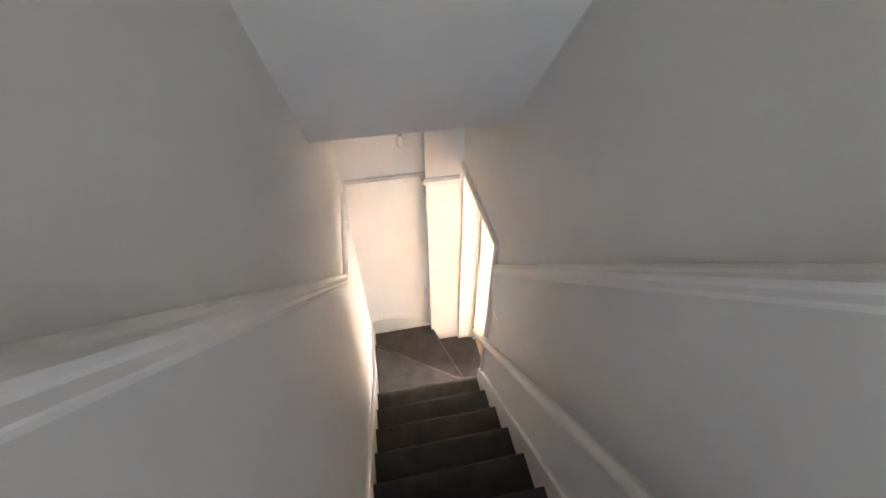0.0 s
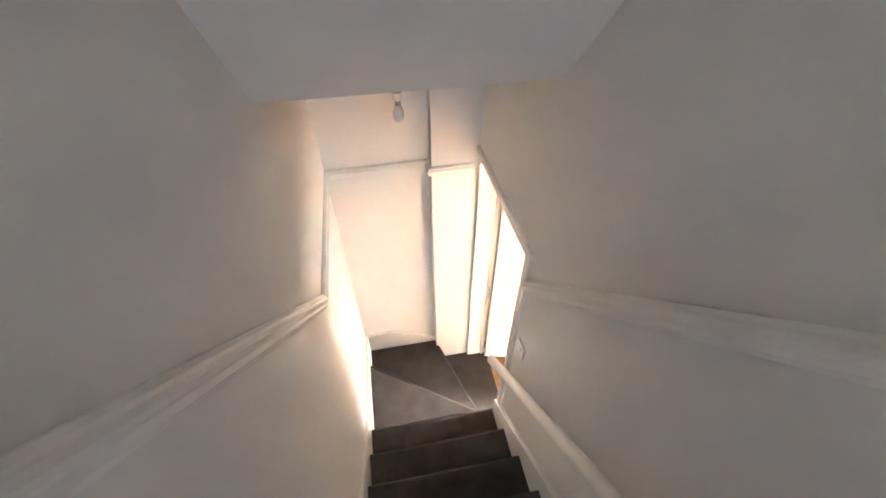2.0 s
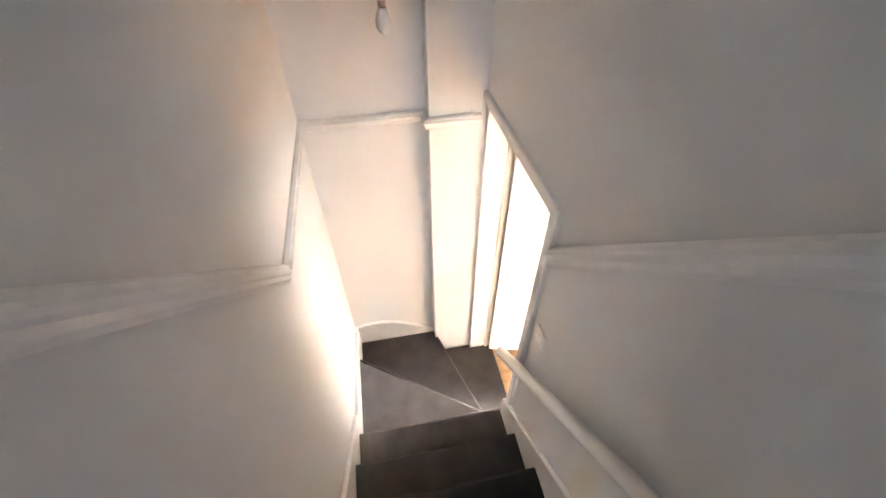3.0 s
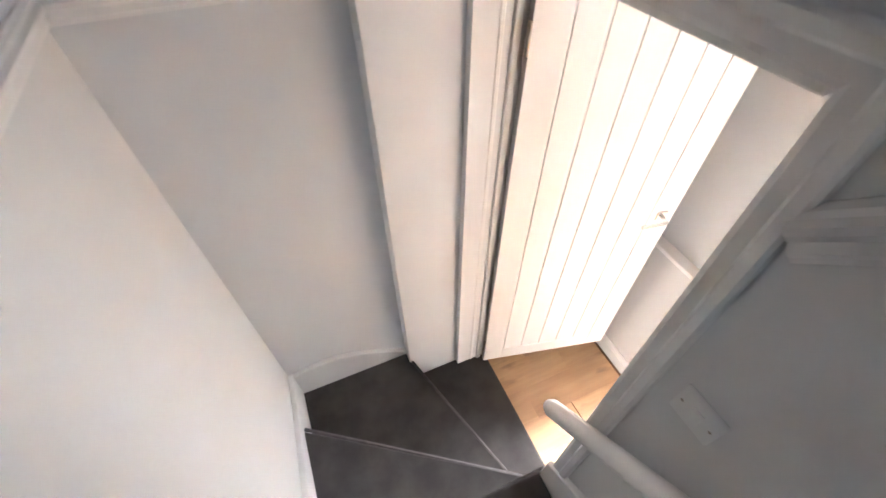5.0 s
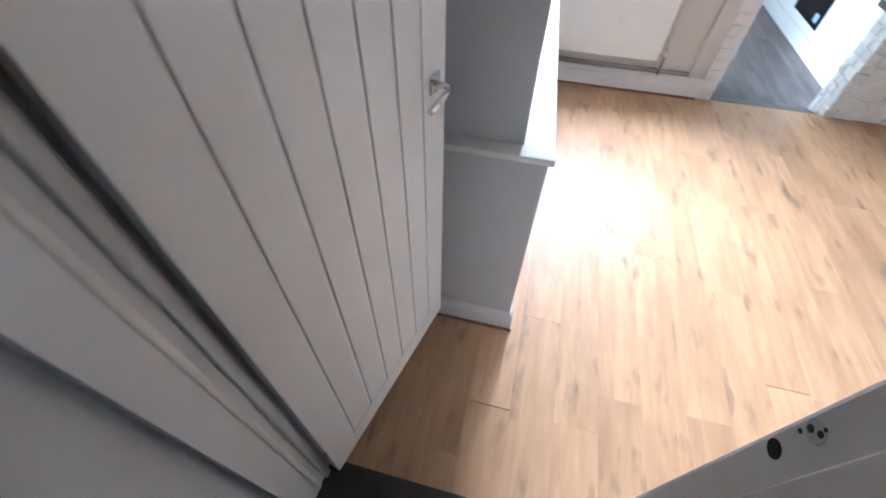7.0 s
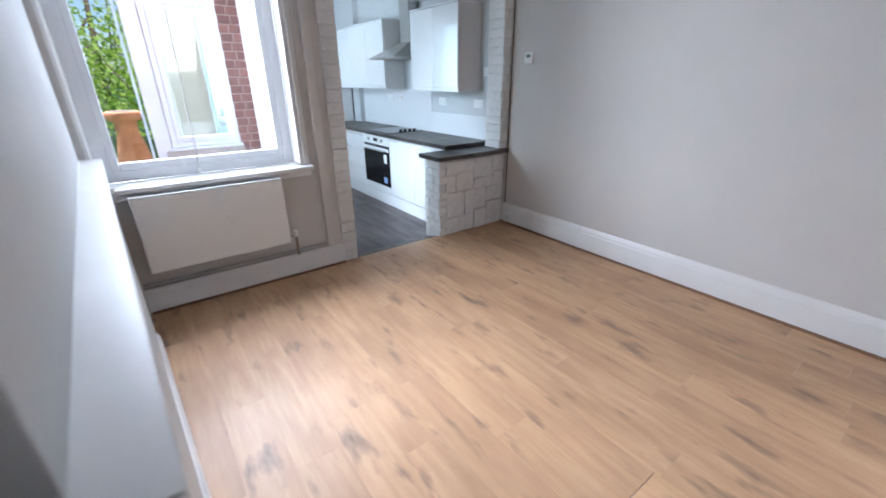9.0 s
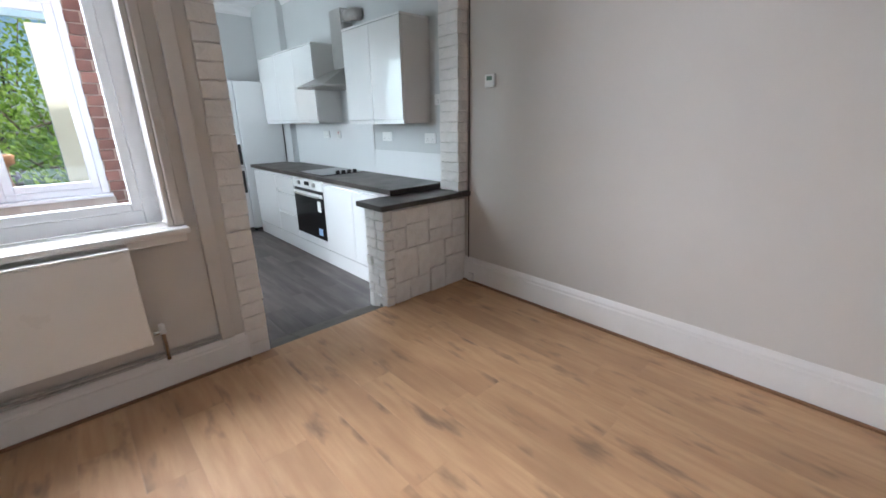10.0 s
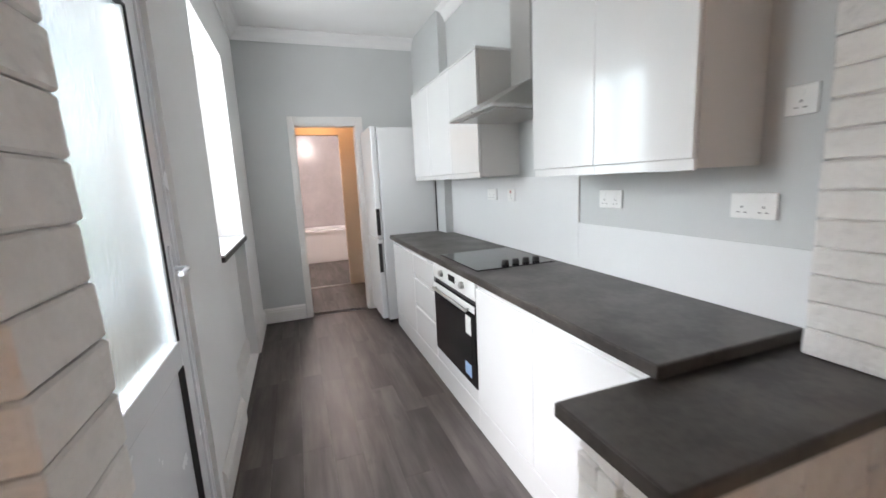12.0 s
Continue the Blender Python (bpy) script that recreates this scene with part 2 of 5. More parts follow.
M_GREYOAK = plank_material("dark_grey_vinyl_plank", (0.122, 0.104, 0.098), (0.032, 0.026, 0.024), (0.028, 0.023, 0.021), 0.40, 0.10, 0.62, 11.0)
M_BEAD = material("brown_edging", (0.24, 0.125, 0.06), 0.5, (0.17, 0.085, 0.04), 9, 90, 0.1, 0.001, stretch=(0.2, 1, 1))
M_GLASS = glass_material("clear_glass")
M_FROSTED = glass_material("patterned_glass", 0.26, 0.22, (0.76, 0.94, 0.94))
M_TINTED = glass_material("tinted_glass", 0.0, 0.0, (0.78, 0.91, 0.93))
M_BULB = glass_material("opal_bulb_glass", 0.4, 0.0, (0.9, 0.9, 0.88))
M_LAMP = glow("warm_ceiling_lamp", (1.0, 0.78, 0.5), 6.0)


# ---- builders ----
def mesh_of(name, bm, mat):
    me = bpy.data.meshes.new(name)
    bm.normal_update()
    bm.to_mesh(me)
    bm.free()
    if mat:
        me.materials.append(mat)
    return me


def add_box(bm, lo, hi):
    x0, y0, z0 = lo
    x1, y1, z1 = hi
    v = [bm.verts.new(c) for c in ((x0, y0, z0), (x1, y0, z0), (x1, y1, z0), (x0, y1, z0), (x0, y0, z1), (x1, y0, z1), (x1, y1, z1), (x0, y1, z1))]
    for f in ((0, 3, 2, 1), (4, 5, 6, 7), (0, 1, 5, 4), (1, 2, 6, 5), (2, 3, 7, 6), (3, 0, 4, 7)):
        bm.faces.new([v[i] for i in f])


def bevelled(bm, width, segments=2):
    if width > 0:
        bmesh.ops.bevel(bm, geom=list(bm.edges), offset=width, segments=segments, affect="EDGES", profile=0.5)
    return bm


def part(name, bm, mat, parent=None, label=""):
    ob = new(name, mesh_of(name, bm, mat))
    if parent is not None:
        ob.parent = parent
    if label:
        ob["label"] = label
    return ob


def box(name, lo, hi, mat, parent=None, bevel=0.0, label="", segments=2):
    lo, hi = tuple(min(a, b) for a, b in zip(lo, hi)), tuple(max(a, b) for a, b in zip(lo, hi))
    bm = bmesh.new()
    add_box(bm, lo, hi)
    bevelled(bm, bevel, segments)
    return part(name, bm, mat, parent, label)


def prism_bm(points, axis, a, b):
    """A polygon drawn in the two other axes, pulled from a to b along the axis."""
    def at(p, s):
        return {"x": (s, p[0], p[1]), "y": (p[0], s, p[1]), "z": (p[0], p[1], s)}[axis]
    bm = bmesh.new()
    lo = [bm.verts.new(at(p, a)) for p in points]
    hi = [bm.verts.new(at(p, b)) for p in points]
    k = len(points)
    bm.faces.new(lo)
    bm.faces.new(hi)
    for i in range(k):
        bm.faces.new((lo[i], lo[(i + 1) % k], hi[(i + 1) % k], hi[i]))
    bmesh.ops.recalc_face_normals(bm, faces=list(bm.faces))
    return bm


def sweep_bm(profile, path, up=Vector((0, 0, 1))):
    """A closed profile (out, up) carried along a path of (place, out direction, up direction)."""
    bm = bmesh.new()
    rings = []
    for place, out, upv in path:
        rings.append([bm.verts.new(Vector(place) + Vector(out) * p[0] + Vector(upv) * p[1]) for p in profile])
    k = len(profile)
    for r0, r1 in zip(rings, rings[1:]):
        for i in range(k):
            bm.faces.new((r0[i], r0[(i + 1) % k], r1[(i + 1) % k], r1[i]))
    bm.faces.new(rings[0])
    bm.faces.new(rings[-1])
    bmesh.ops.recalc_face_normals(bm, faces=list(bm.faces))
    return bm


def tube_bm(points, radius, sides=12):
    pts = [Vector(p) for p in points]
    bm = bmesh.new()
    rings = []
    for i, p in enumerate(pts):
        d = (pts[min(i + 1, len(pts) - 1)] - pts[max(i - 1, 0)]).normalized()
        u = d.orthogonal().normalized() if abs(d.z) > 0.98 else d.cross(Vector((0, 0, 1))).normalized()
        w = d.cross(u)
        r = radius[i] if isinstance(radius, (list, tuple)) else radius
        rings.append([bm.verts.new(p + (u * math.cos(a) + w * math.sin(a)) * r) for a in (2 * math.pi * k / sides for k in range(sides))])
    for r0, r1 in zip(rings, rings[1:]):
        for i in range(sides):
            bm.faces.new((r0[i], r0[(i + 1) % sides], r1[(i + 1) % sides], r1[i]))
    bm.faces.new(rings[0])
    bm.faces.new(rings[-1])
    bmesh.ops.recalc_face_normals(bm, faces=list(bm.faces))
    for f in bm.faces:
        f.smooth = len(f.verts) == 4
    return bm


def wall(name, axis, a, b, span, height, holes, mat, label="", category="wall"):
    """A wall of thickness a to b across the axis, with openings (s0, s1, z0, z1) through it."""
    ss = sorted({span[0], span[1], *(v for h in holes for v in h[:2])})
    zs = sorted({height[0], height[1], *(v for h in holes for v in h[2:])})
    bm = bmesh.new()
    for s0, s1 in zip(ss, ss[1:]):
        for z0, z1 in zip(zs, zs[1:]):
            sm, zm = (s0 + s1) / 2, (z0 + z1) / 2
            if any(h[0] < sm < h[1] and h[2] < zm < h[3] for h in holes):
                continue
            if axis == "x":
                add_box(bm, (a, s0, z0), (b, s1, z1))
            else:
                add_box(bm, (s0, a, z0), (s1, b, z1))
    bmesh.ops.remove_doubles(bm, verts=list(bm.verts), dist=1e-5)
    bmesh.ops.recalc_face_normals(bm, faces=list(bm.faces))
    ob = part(name, bm, mat)
    tagged(ob, label, category, kind="structure")
    return ob


def empty(name, place=(0, 0, 0), label="", category="", group="", kind=""):
    ob = new(name)
    ob.location = place
    ob.empty_display_size = 0.1
    return tagged(ob, label, category, group, kind)


def skirting(name, p0, p1, out, height, mat, thick=0.02, label="white painted moulded skirting board"):
    """A moulded board along a wall's foot."""
    prof = [(0, 0), (thick, 0), (thick, height * 0.74), (thick * 0.8, height * 0.78), (thick * 0.8, height * 0.86), (thick * 0.45, height * 0.95), (thick * 0.2, height), (0, height)]
    o = Vector(out)
    bm = sweep_bm(prof, [(p0, o, (0, 0, 1)), (p1, o, (0, 0, 1))])
    return tagged(part(name, bm, mat), label, "skirting", kind="structure")


RAIL = [(0.95 * a, 0.92 * b) for a, b in [(0, -0.034), (0.010, -0.034), (0.014, -0.026), (0.020, -0.020), (0.020, -0.006), (0.027, 0.002), (0.030, 0.012), (0.022, 0.020), (0.020, 0.028), (0.008, 0.034), (0, 0.034)]]


# ---- structure: stair hall ----
XL, XR, XS, YB, YP = -4.575, -3.67, -3.52, 3.785, 3.70
RISE, GOING, Y4 = 0.1928, 0.2303, 2.893
DH = 2.345
JL, AW = 2.857, 0.058
KF, KX, KC = -0.07, 3.98, 2.845
TOP = 5.3

wall("wall_stair_outer", "x", XL - 0.12, XL, (-1.3, YB + 0.12), (-0.1, TOP), [], M_STAIR_WALL, "pale grey painted plaster stair wall")
wall("wall_stair_back", "y", YB, YB + 0.12, (XL, -3.3), (-0.1, TOP), [], M_STAIR_WALL, "pale grey painted plaster wall below the stairs")
wall("wall_stair_room", "x", XR, XS, (-0.12, YB), (-0.1, TOP), [(JL - 0.026, 3.665, -0.1, DH)], M_STAIR_WALL, "pale grey painted wall with a doorway to the room")
# the opening is made up, to go with the landing fill lamp
wall("wall_landing", "y", -1.3, -1.2, (XL - 0.12, XS), (2.7, TOP), [(-4.5, -3.75, 3.9, 5.0)], M_STAIR_WALL, "unseen pale grey landing wall with an added opening")
wall("wall_landing_side", "x", XR, XS, (-1.3, -0.12), (2.7, TOP), [], M_STAIR_WALL, "pale grey landing wall")
tagged(box("floor_landing", (XL, -1.2, 2.68), (XR, 0.36, 2.88), M_CARPET), "charcoal carpet on the upper landing", "floor", kind="structure")
tagged(box("pier_stair", (-3.958, YP, -0.05), (-3.6245, YB, 3.3), M_STAIR_WALL, bevel=0.004), "pale grey plastered pier beside the doorway", "pier", kind="structure")

# sloping soffit over the flight, flat ceilings at both ends
bm = prism_bm([(2.853, 3.112), (2.853, 3.37), (1.1, 5.42), (-1.3, 5.42), (-1.3, TOP), (1.03, TOP)], "x", XL, XR)
tagged(part("ceiling_stair_slope", bm, M_STAIR_WALL), "grey painted sloping stair ceiling", "ceiling", kind="structure")
tagged(box("ceiling_stair_foot", (XL, 2.854, 3.30), (XR, YB, 3.40), M_CEILING), "white painted ceiling over the winders", "ceiling", kind="structure")

# stairs: straight flight, three winders
stairs = empty("staircase", (-4.1, 2.6, 0), "carpeted winding staircase in dark charcoal carpet", "staircase")


def step(points, top, foot):
    bm = prism_bm(points, "z", foot, top)
    edges = [e for e in bm.edges if all(abs(v.co.z - top) < 1e-6 for v in e.verts)]
    bmesh.ops.bevel(bm, geom=edges, offset=0.016, segments=3, affect="EDGES", profile=0.5)
    ob = part("step", bm, M_CARPET, stairs)
    ob.matrix_parent_inverse = Matrix.Translation(stairs.location).inverted()
    return ob


NX, NY = -3.70, 2.90
step([(-3.958, 3.70), (-3.53, 3.70), (-3.483, 3.64), (-3.483, JL), (-3.66, JL), (NX, NY)], RISE, 0.001)
step([(NX - 0.02, NY - 0.03), (XL, 3.47), (XL, YB), (-3.958, YB), (-3.95, 3.70), (NX + 0.012, NY)], 2 * RISE, 0.0)
step([(XL, 2.82), (XR, 2.82), (NX + 0.028, NY + 0.005), (XL, 3.50)], 3 * RISE, 0.0)
for a, b, z in (((NX, NY), (-3.945, 3.70), 2 * RISE), ((NX + 0.01, NY), (XL + 0.03, 3.49), 3 * RISE)):
    ob = part("nosing", tube_bm([(a[0], a[1], z - 0.007), (b[0], b[1], z - 0.007)], 0.0085, 8), M_CARPET_EDGE, stairs, "worn paler carpet edge")
    ob.matrix_parent_inverse = Matrix.Translation(stairs.location).inverted()
for k in range(4, 16):
    y = Y4 - (k - 4) * GOING
    step([(XL, y - GOING - 0.05), (XR, y - GOING - 0.05), (XR, y), (XL, y)], k * RISE, max(0.0, k * RISE - 0.6))

# strings along both walls
for side, x in (("left", XL), ("right", XR)):
    o = 1 if side == "left" else -1
    s = RISE / GOING
    y1 = Y4 + (0.10 if side == "left" else -0.02)
    y0 = 0.3
    def zs(y):
        return 4 * RISE + (Y4 - y) * s
    up = 0.12 if side == "left" else 0.14
    bm = prism_bm([(y0, zs(y0) - 0.3), (y0, zs(y0) + up), (y1, zs(y1) + up), (y1, zs(y1) - 0.3)], "x", x + o * 0.001, x + o * 0.026)
    tagged(part("trim_stair_string", bevelled(bm, 0.006), M_TRIM), "white painted string board beside the steps", "stair string", kind="structure")
# winder boards on the outer and back walls
bm = prism_bm([(Y4 + 0.10, 0.3), (Y4 + 0.10, 0.77), (3.30, 0.70), (3.60, 0.62), (YB, 0.585), (YB, 0.3)], "x", XL + 0.001, XL + 0.026)
tagged(part("trim_winder_side", bevelled(bm, 0.005), M_TRIM), "white painted board beside the winder steps", "stair string", kind="structure")
pts = [(XL + 0.026, 0.3)]
for i in range(13):
    f = i / 12
    pts.append((XL + 0.026 + f * (-3.958 - XL - 0.026), 0.585 + 0.085 * math.sin(f * 2.4) * (1 - f) - 0.175 * f ** 2.2))
pts.append((-3.958, 0.3))
bm = prism_bm(pts, "y", YB - 0.026, YB - 0.001)
tagged(part("trim_winder_back", bevelled(bm, 0.005), M_TRIM), "white board with a curved top at the winder", "stair string", kind="structure")

# dado rails
slope_l = 1.015
up_l = Vector((0, slope_l, 1)).normalized()
DZ = 2.264


def rail(name, path):
    return tagged(part(name, sweep_bm(RAIL, path), M_TRIM), "white painted moulded dado rail", "dado rail", kind="structure")


yb = 2.86
mid = Vector((0, 0.42, 0.91)).normalized() * 1.09
rail("trim_dado_outer", [((XL, YB - 0.0, DZ), (1, -1, 0), (0, 0, 1)), ((XL, yb, DZ - 0.034), (1, 0, 0), mid), ((XL, yb - 3.0, DZ - 0.034 + 3.0 * slope_l), (1, 0, 0), up_l)])
rail("trim_dado_back", [((XL, YB, DZ), (1, -1, 0), (0, 0, 1)), ((-3.958, YB, DZ), (-1, -1, 0), (0, 0, 1)), ((-3.958, YP, DZ), (-1, -1, 0), (0, 0, 1)), ((XR - 0.03, YP, DZ), (0, -1, 0), (0, 0, 1))])
slope_r = 1.015
up_r = Vector((0, slope_r, 1)).normalized()
rail("trim_dado_room", [((XR, JL - AW, 2.192), (-1, 0, 0), (0, 0.6, 1)), ((XR, JL - AW - 2.7, 2.192 + 2.7 * slope_r), (-1, 0, 0), up_r)])

# doorway: architrave on the stair side, lining with stop
ARCH = [(0, 0), (0, -0.012), (0.010, -0.016), (0.030, -0.016), (0.036, -0.021), (0.052, -0.021), (AW, -0.016), (AW, 0)]


def arch_ring(y, z, oy, oz):
    return ((XR, y, z), (0, oy, oz), (1, 0, 0))


bm = sweep_bm(ARCH, [arch_ring(JL, 0.66, -1, 0), arch_ring(JL, DH, -1, 1), arch_ring(YP, DH, 0, 1)])
tagged(part("trim_architrave", bm, M_TRIM), "white painted moulded door architrave", "architrave", kind="structure")
tagged(box("trim_lining_latch", (XR + 0.0015, JL - 0.025, 0.0), (XS - 0.001, JL, DH - 0.001), M_TRIM, bevel=0.002), "white painted door lining", "door lining", kind="structure")
tagged(box("trim_stop_latch", (XR + 0.012, JL + 0.0005, RISE), (XR + 0.095, JL + 0.010, DH - 0.02), M_TRIM, bevel=0.003), "white painted door stop", "door stop", kind="structure")
for nm, x0, x1, y in (("trim_hinge_post", -3.624, -3.593, 3.692), ("trim_hinge_bead", -3.5925, -3.572, 3.662), ("trim_hinge_lining", -3.5715, -3.550, 3.684), ("trim_hinge_rebate", -3.5495, XS, 3.652)):
    tagged(box(nm, (x0, y, 0.0), (x1, 3.72, DH - 0.001), M_TRIM, bevel=0.006), "white painted stepped door lining", "door lining", kind="structure")
tagged(box("trim_lining_head", (XR + 0.0015, JL + 0.011, DH - 0.018), (XS - 0.001, 3.655, DH - 0.0005), M_TRIM, bevel=0.003), "white painted door lining head", "door lining", kind="structure")
for nm, y0, y1 in (("trim_architrave_room_latch", JL - 0.095, JL - 0.024), ("trim_architrave_room_hinge", 3.666, 3.74)):
    tagged(box(nm, (XS, y0, 0.0), (XS + 0.02, y1, DH + 0.07), M_TRIM, bevel=0.006), "white painted door architrave", "architrave", kind="structure")

# ---- structure: dining room ----
tagged(box("floor_slab", (-3.6, -0.3, -0.25), (0.0, 4.2, -0.012), M_MORTAR), "solid floor under the laminate", "floor", kind="structure")
wall("wall_dining_plain", "y", -0.2, 0.0, (XS - 0.2, 0.0), (-0.2, 3.0), [], M_DINING_WALL, "plain warm grey painted dining room wall")
wall("wall_stair_dining", "x", XS - 0.15, XS, (-0.2, -0.12), (-0.2, 3.0), [], M_DINING_WALL, "warm grey painted dining room wall")
wall("wall_window", "x", 0.0, 0.26, (1.85, 4.3), (-0.2, 3.0), [(2.09, 3.32, 0.86, 2.42)], M_DINING_WALL, "warm grey painted wall with a window")
tagged(box("wall_opening_beam", (0.0, -0.2, 2.52), (0.26, 1.84, 3.0), M_DINING_WALL), "painted beam over the kitchen opening", "beam", kind="structure")
tagged(box("wall_quoin_core", (0.003, 1.737, -0.1), (0.182, 1.85, 2.52), M_BRICKPAINT), "white painted brick core of the opening", "wall", kind="structure")
SL = 0.055


def slanted(x, y):
    """A place on the party wall, which runs a little out of square."""
    return (x, y + SL * (x + 2.665))


def slanted_block(name, x0, x1, y0, y1, z0, z1, mat, bev, label, cat):
    pts = [slanted(x0, y0), slanted(x1, y0), (x1, y1), (x0, y1)]
    return tagged(part(name, bevelled(prism_bm(pts, "z", z0, z1), bev), mat), label, cat, kind="structure")


slanted_block("wall_chimney_low", -2.665, 0.0, 3.118, 3.8, -0.1, 1.022, M_GREY_WALL, 0.003, "mid grey painted boxed-out lower wall", "wall")
slanted_block("wall_chimney_high", -2.62, 0.0, 3.205, 3.8, 1.022, 3.0, M_GREY_WALL, 0.003, "mid grey painted upper wall", "wall")
slanted_block("trim_ledge", -2.683, -0.001, 3.102, 3.55, 1.0225, 1.046, M_TRIM, 0.005, "white painted narrow ledge", "ledge")
wall("wall_alcove", "y", 4.1, 4.2, (XS - 0.1, 0.26), (-0.2, 3.0), [], M_GREY_WALL, "mid grey painted alcove wall")
wall("wall_alcove_side", "x", XS - 0.1, XS, (YB + 0.12, 4.2), (-0.2, 3.0), [], M_GREY_WALL, "mid grey painted alcove wall")
tagged(box("ceiling_dining", (XS, -0.2, 2.78), (0.0, 4.2, 2.95), M_CEILING), "white painted dining room ceiling", "ceiling", kind="structure")
skirting("baseboard_plain", (XS, 0, 0.006), (-0.022, 0, 0.006), (0, 1, 0), 0.212, M_TRIM, 0.024)
skirting("baseboard_window", (0, 1.845, 0.006), (0, 3.26, 0.006), (-1, 0, 0), 0.165, M_TRIM, 0.022)
skirting("baseboard_chimney_side", (-2.665, 3.78, 0.006), (-2.665, 3.101, 0.006), (-1, 0, 0), 0.125, M_TRIM, 0.018)
skirting("baseboard_chimney_front", (-2.684, 3.117, 0.006), (-0.55, 3.117 + 0.055 * 2.115, 0.006), (0, -1, 0), 0.125, M_TRIM, 0.018)
skirting("baseboard_stair_wall", (XS, 0.0, 0.006), (XS, JL - 0.096, 0.006), (1, 0, 0), 0.165, M_TRIM, 0.022)
for nm, lo, hi in (("trim_bead_plain", (XS, 0.0245, 0), (-0.03, 0.042, 0.018)), ("trim_bead_window", (-0.038, 1.85, 0), (-0.0225, 3.25, 0.017)), ("trim_bead_chimney", (-2.696, 3.09, 0), (-2.684, 3.75, 0.012))):
    tagged(box(nm, lo, hi, M_BEAD, bevel=0.004), "brown wooden floor edging bead", "edging bead", kind="structure")

# ---- structure: kitchen and beyond ----
tagged(box("floor_kitchen_slab", (0.0, -0.3, -0.3), (5.02, 2.05, KF - 0.012), M_MORTAR), "solid floor under the vinyl planks", "floor", kind="structure")
wall("wall_kitchen_units", "y", -0.2, 0.012, (0.0, KX + 0.12), (-0.3, 3.0), [], M_KITCHEN_WALL, "cool grey painted kitchen wall behind the units")
tagged(box("wall_kitchen_boxing", (3.12, 0.012, KF), (KX, 0.095, KC), M_KITCHEN_WALL, bevel=0.003), "cool grey painted boxed-out wall", "wall", kind="structure")
wall("wall_kitchen_yard", "y", 1.87, 2.03, (0.26, KX + 0.12), (-0.3, 3.0), [(0.42, 1.30, KF, 2.10), (2.06, 3.17, KF, 2.36)], M_CEILING, "off-white painted kitchen wall with door and window")
wall("wall_kitchen_end", "x", KX, KX + 0.12, (0.012, 1.87), (-0.3, 3.0), [(0.754, 1.388, KF, 1.975)], M_KITCHEN_WALL, "cool grey painted end wall with a doorway")
tagged(box("ceiling_kitchen", (0.26, -0.2, KC), (KX + 0.12, 2.03, 2.95), M_CEILING), "white painted kitchen ceiling", "ceiling", kind="structure")
cov = [(0, 0), (0, -0.10), (0.012, -0.10), (0.022, -0.07), (0.05, -0.032), (0.085, -0.014), (0.10, -0.012), (0.10, 0)]
for nm, p0, p1, o in (("trim_coving_end", (KX, 0.095, KC), (KX, 1.87, KC), (-1, 0, 0)), ("trim_coving_yard", (0.26, 1.87, KC), (KX, 1.87, KC), (0, -1, 0)), ("trim_coving_units", (0.26, 0.012, KC), (3.12, 0.012, KC), (0, 1, 0))):
    tagged(part(nm, sweep_bm(cov, [(p0, o, (0, 0, 1)), (p1, o, (0, 0, 1))]), M_CEILING), "white plaster coving", "coving", kind="structure")
skirting("baseboard_end", (KX, 1.445, KF), (KX, 1.87, KF), (-1, 0, 0), 0.16, M_TRIM, 0.02)
for nm, x0, x1, y in (("baseboard_yard", 1.36, 2.06, 1.87), ("baseboard_recess", 2.062, 3.168, 1.955), ("baseboard_yard_far", 3.17, KX - 0.02, 1.87)):
    skirting(nm, (x0, y, KF), (x1, y, KF), (0, -1, 0), 0.16, M_TRIM, 0.02)
wall("wall_kitchen_recess", "y", 1.955, 2.03, (2.06, 3.17), (KF - 0.1, 0.93), [], M_CEILING, "off-white painted wall under the kitchen window")
for nm, lo, hi in (("trim_recess_near", (2.02, 2.031, 0.90), (2.06, 2.13, 2.40)), ("trim_recess_far", (3.17, 2.031, 0.90), (3.21, 2.13, 2.40)), ("trim_recess_head", (2.0605, 2.031, 2.36), (3.1695, 2.13, 2.40))):
    tagged(box(nm, lo, hi, M_TRIM), "white painted deep window reveal", "window reveal", kind="structure")
for nm, lo, hi in (("trim_kitchen_arch_left", (KX - 0.018, 1.385, KF), (KX + 0.001, 1.442, 2.048)), ("trim_kitchen_arch_right", (KX - 0.018, 0.685, KF), (KX + 0.001, 0.757, 2.048)), ("trim_kitchen_arch_head", (KX - 0.0185, 0.7575, 1.972), (KX + 0.001, 1.3845, 2.0485))):
    tagged(box(nm, lo, hi, M_TRIM, bevel=0.006), "white painted architrave of the inner doorway", "architrave", kind="structure")
for nm, lo, hi in (("trim_kitchen_lining_left", (KX + 0.001, 1.372, KF), (KX + 0.13, 1.3875, 1.975)), ("trim_kitchen_lining_right", (KX + 0.001, 0.7545, KF), (KX + 0.13, 0.77, 1.975)), ("trim_kitchen_lining_head", (KX + 0.001, 0.7705, 1.958), (KX + 0.13, 1.3715, 1.9745))):
    tagged(box(nm, lo, hi, M_TRIM, bevel=0.002), "white painted door lining", "door lining", kind="structure")
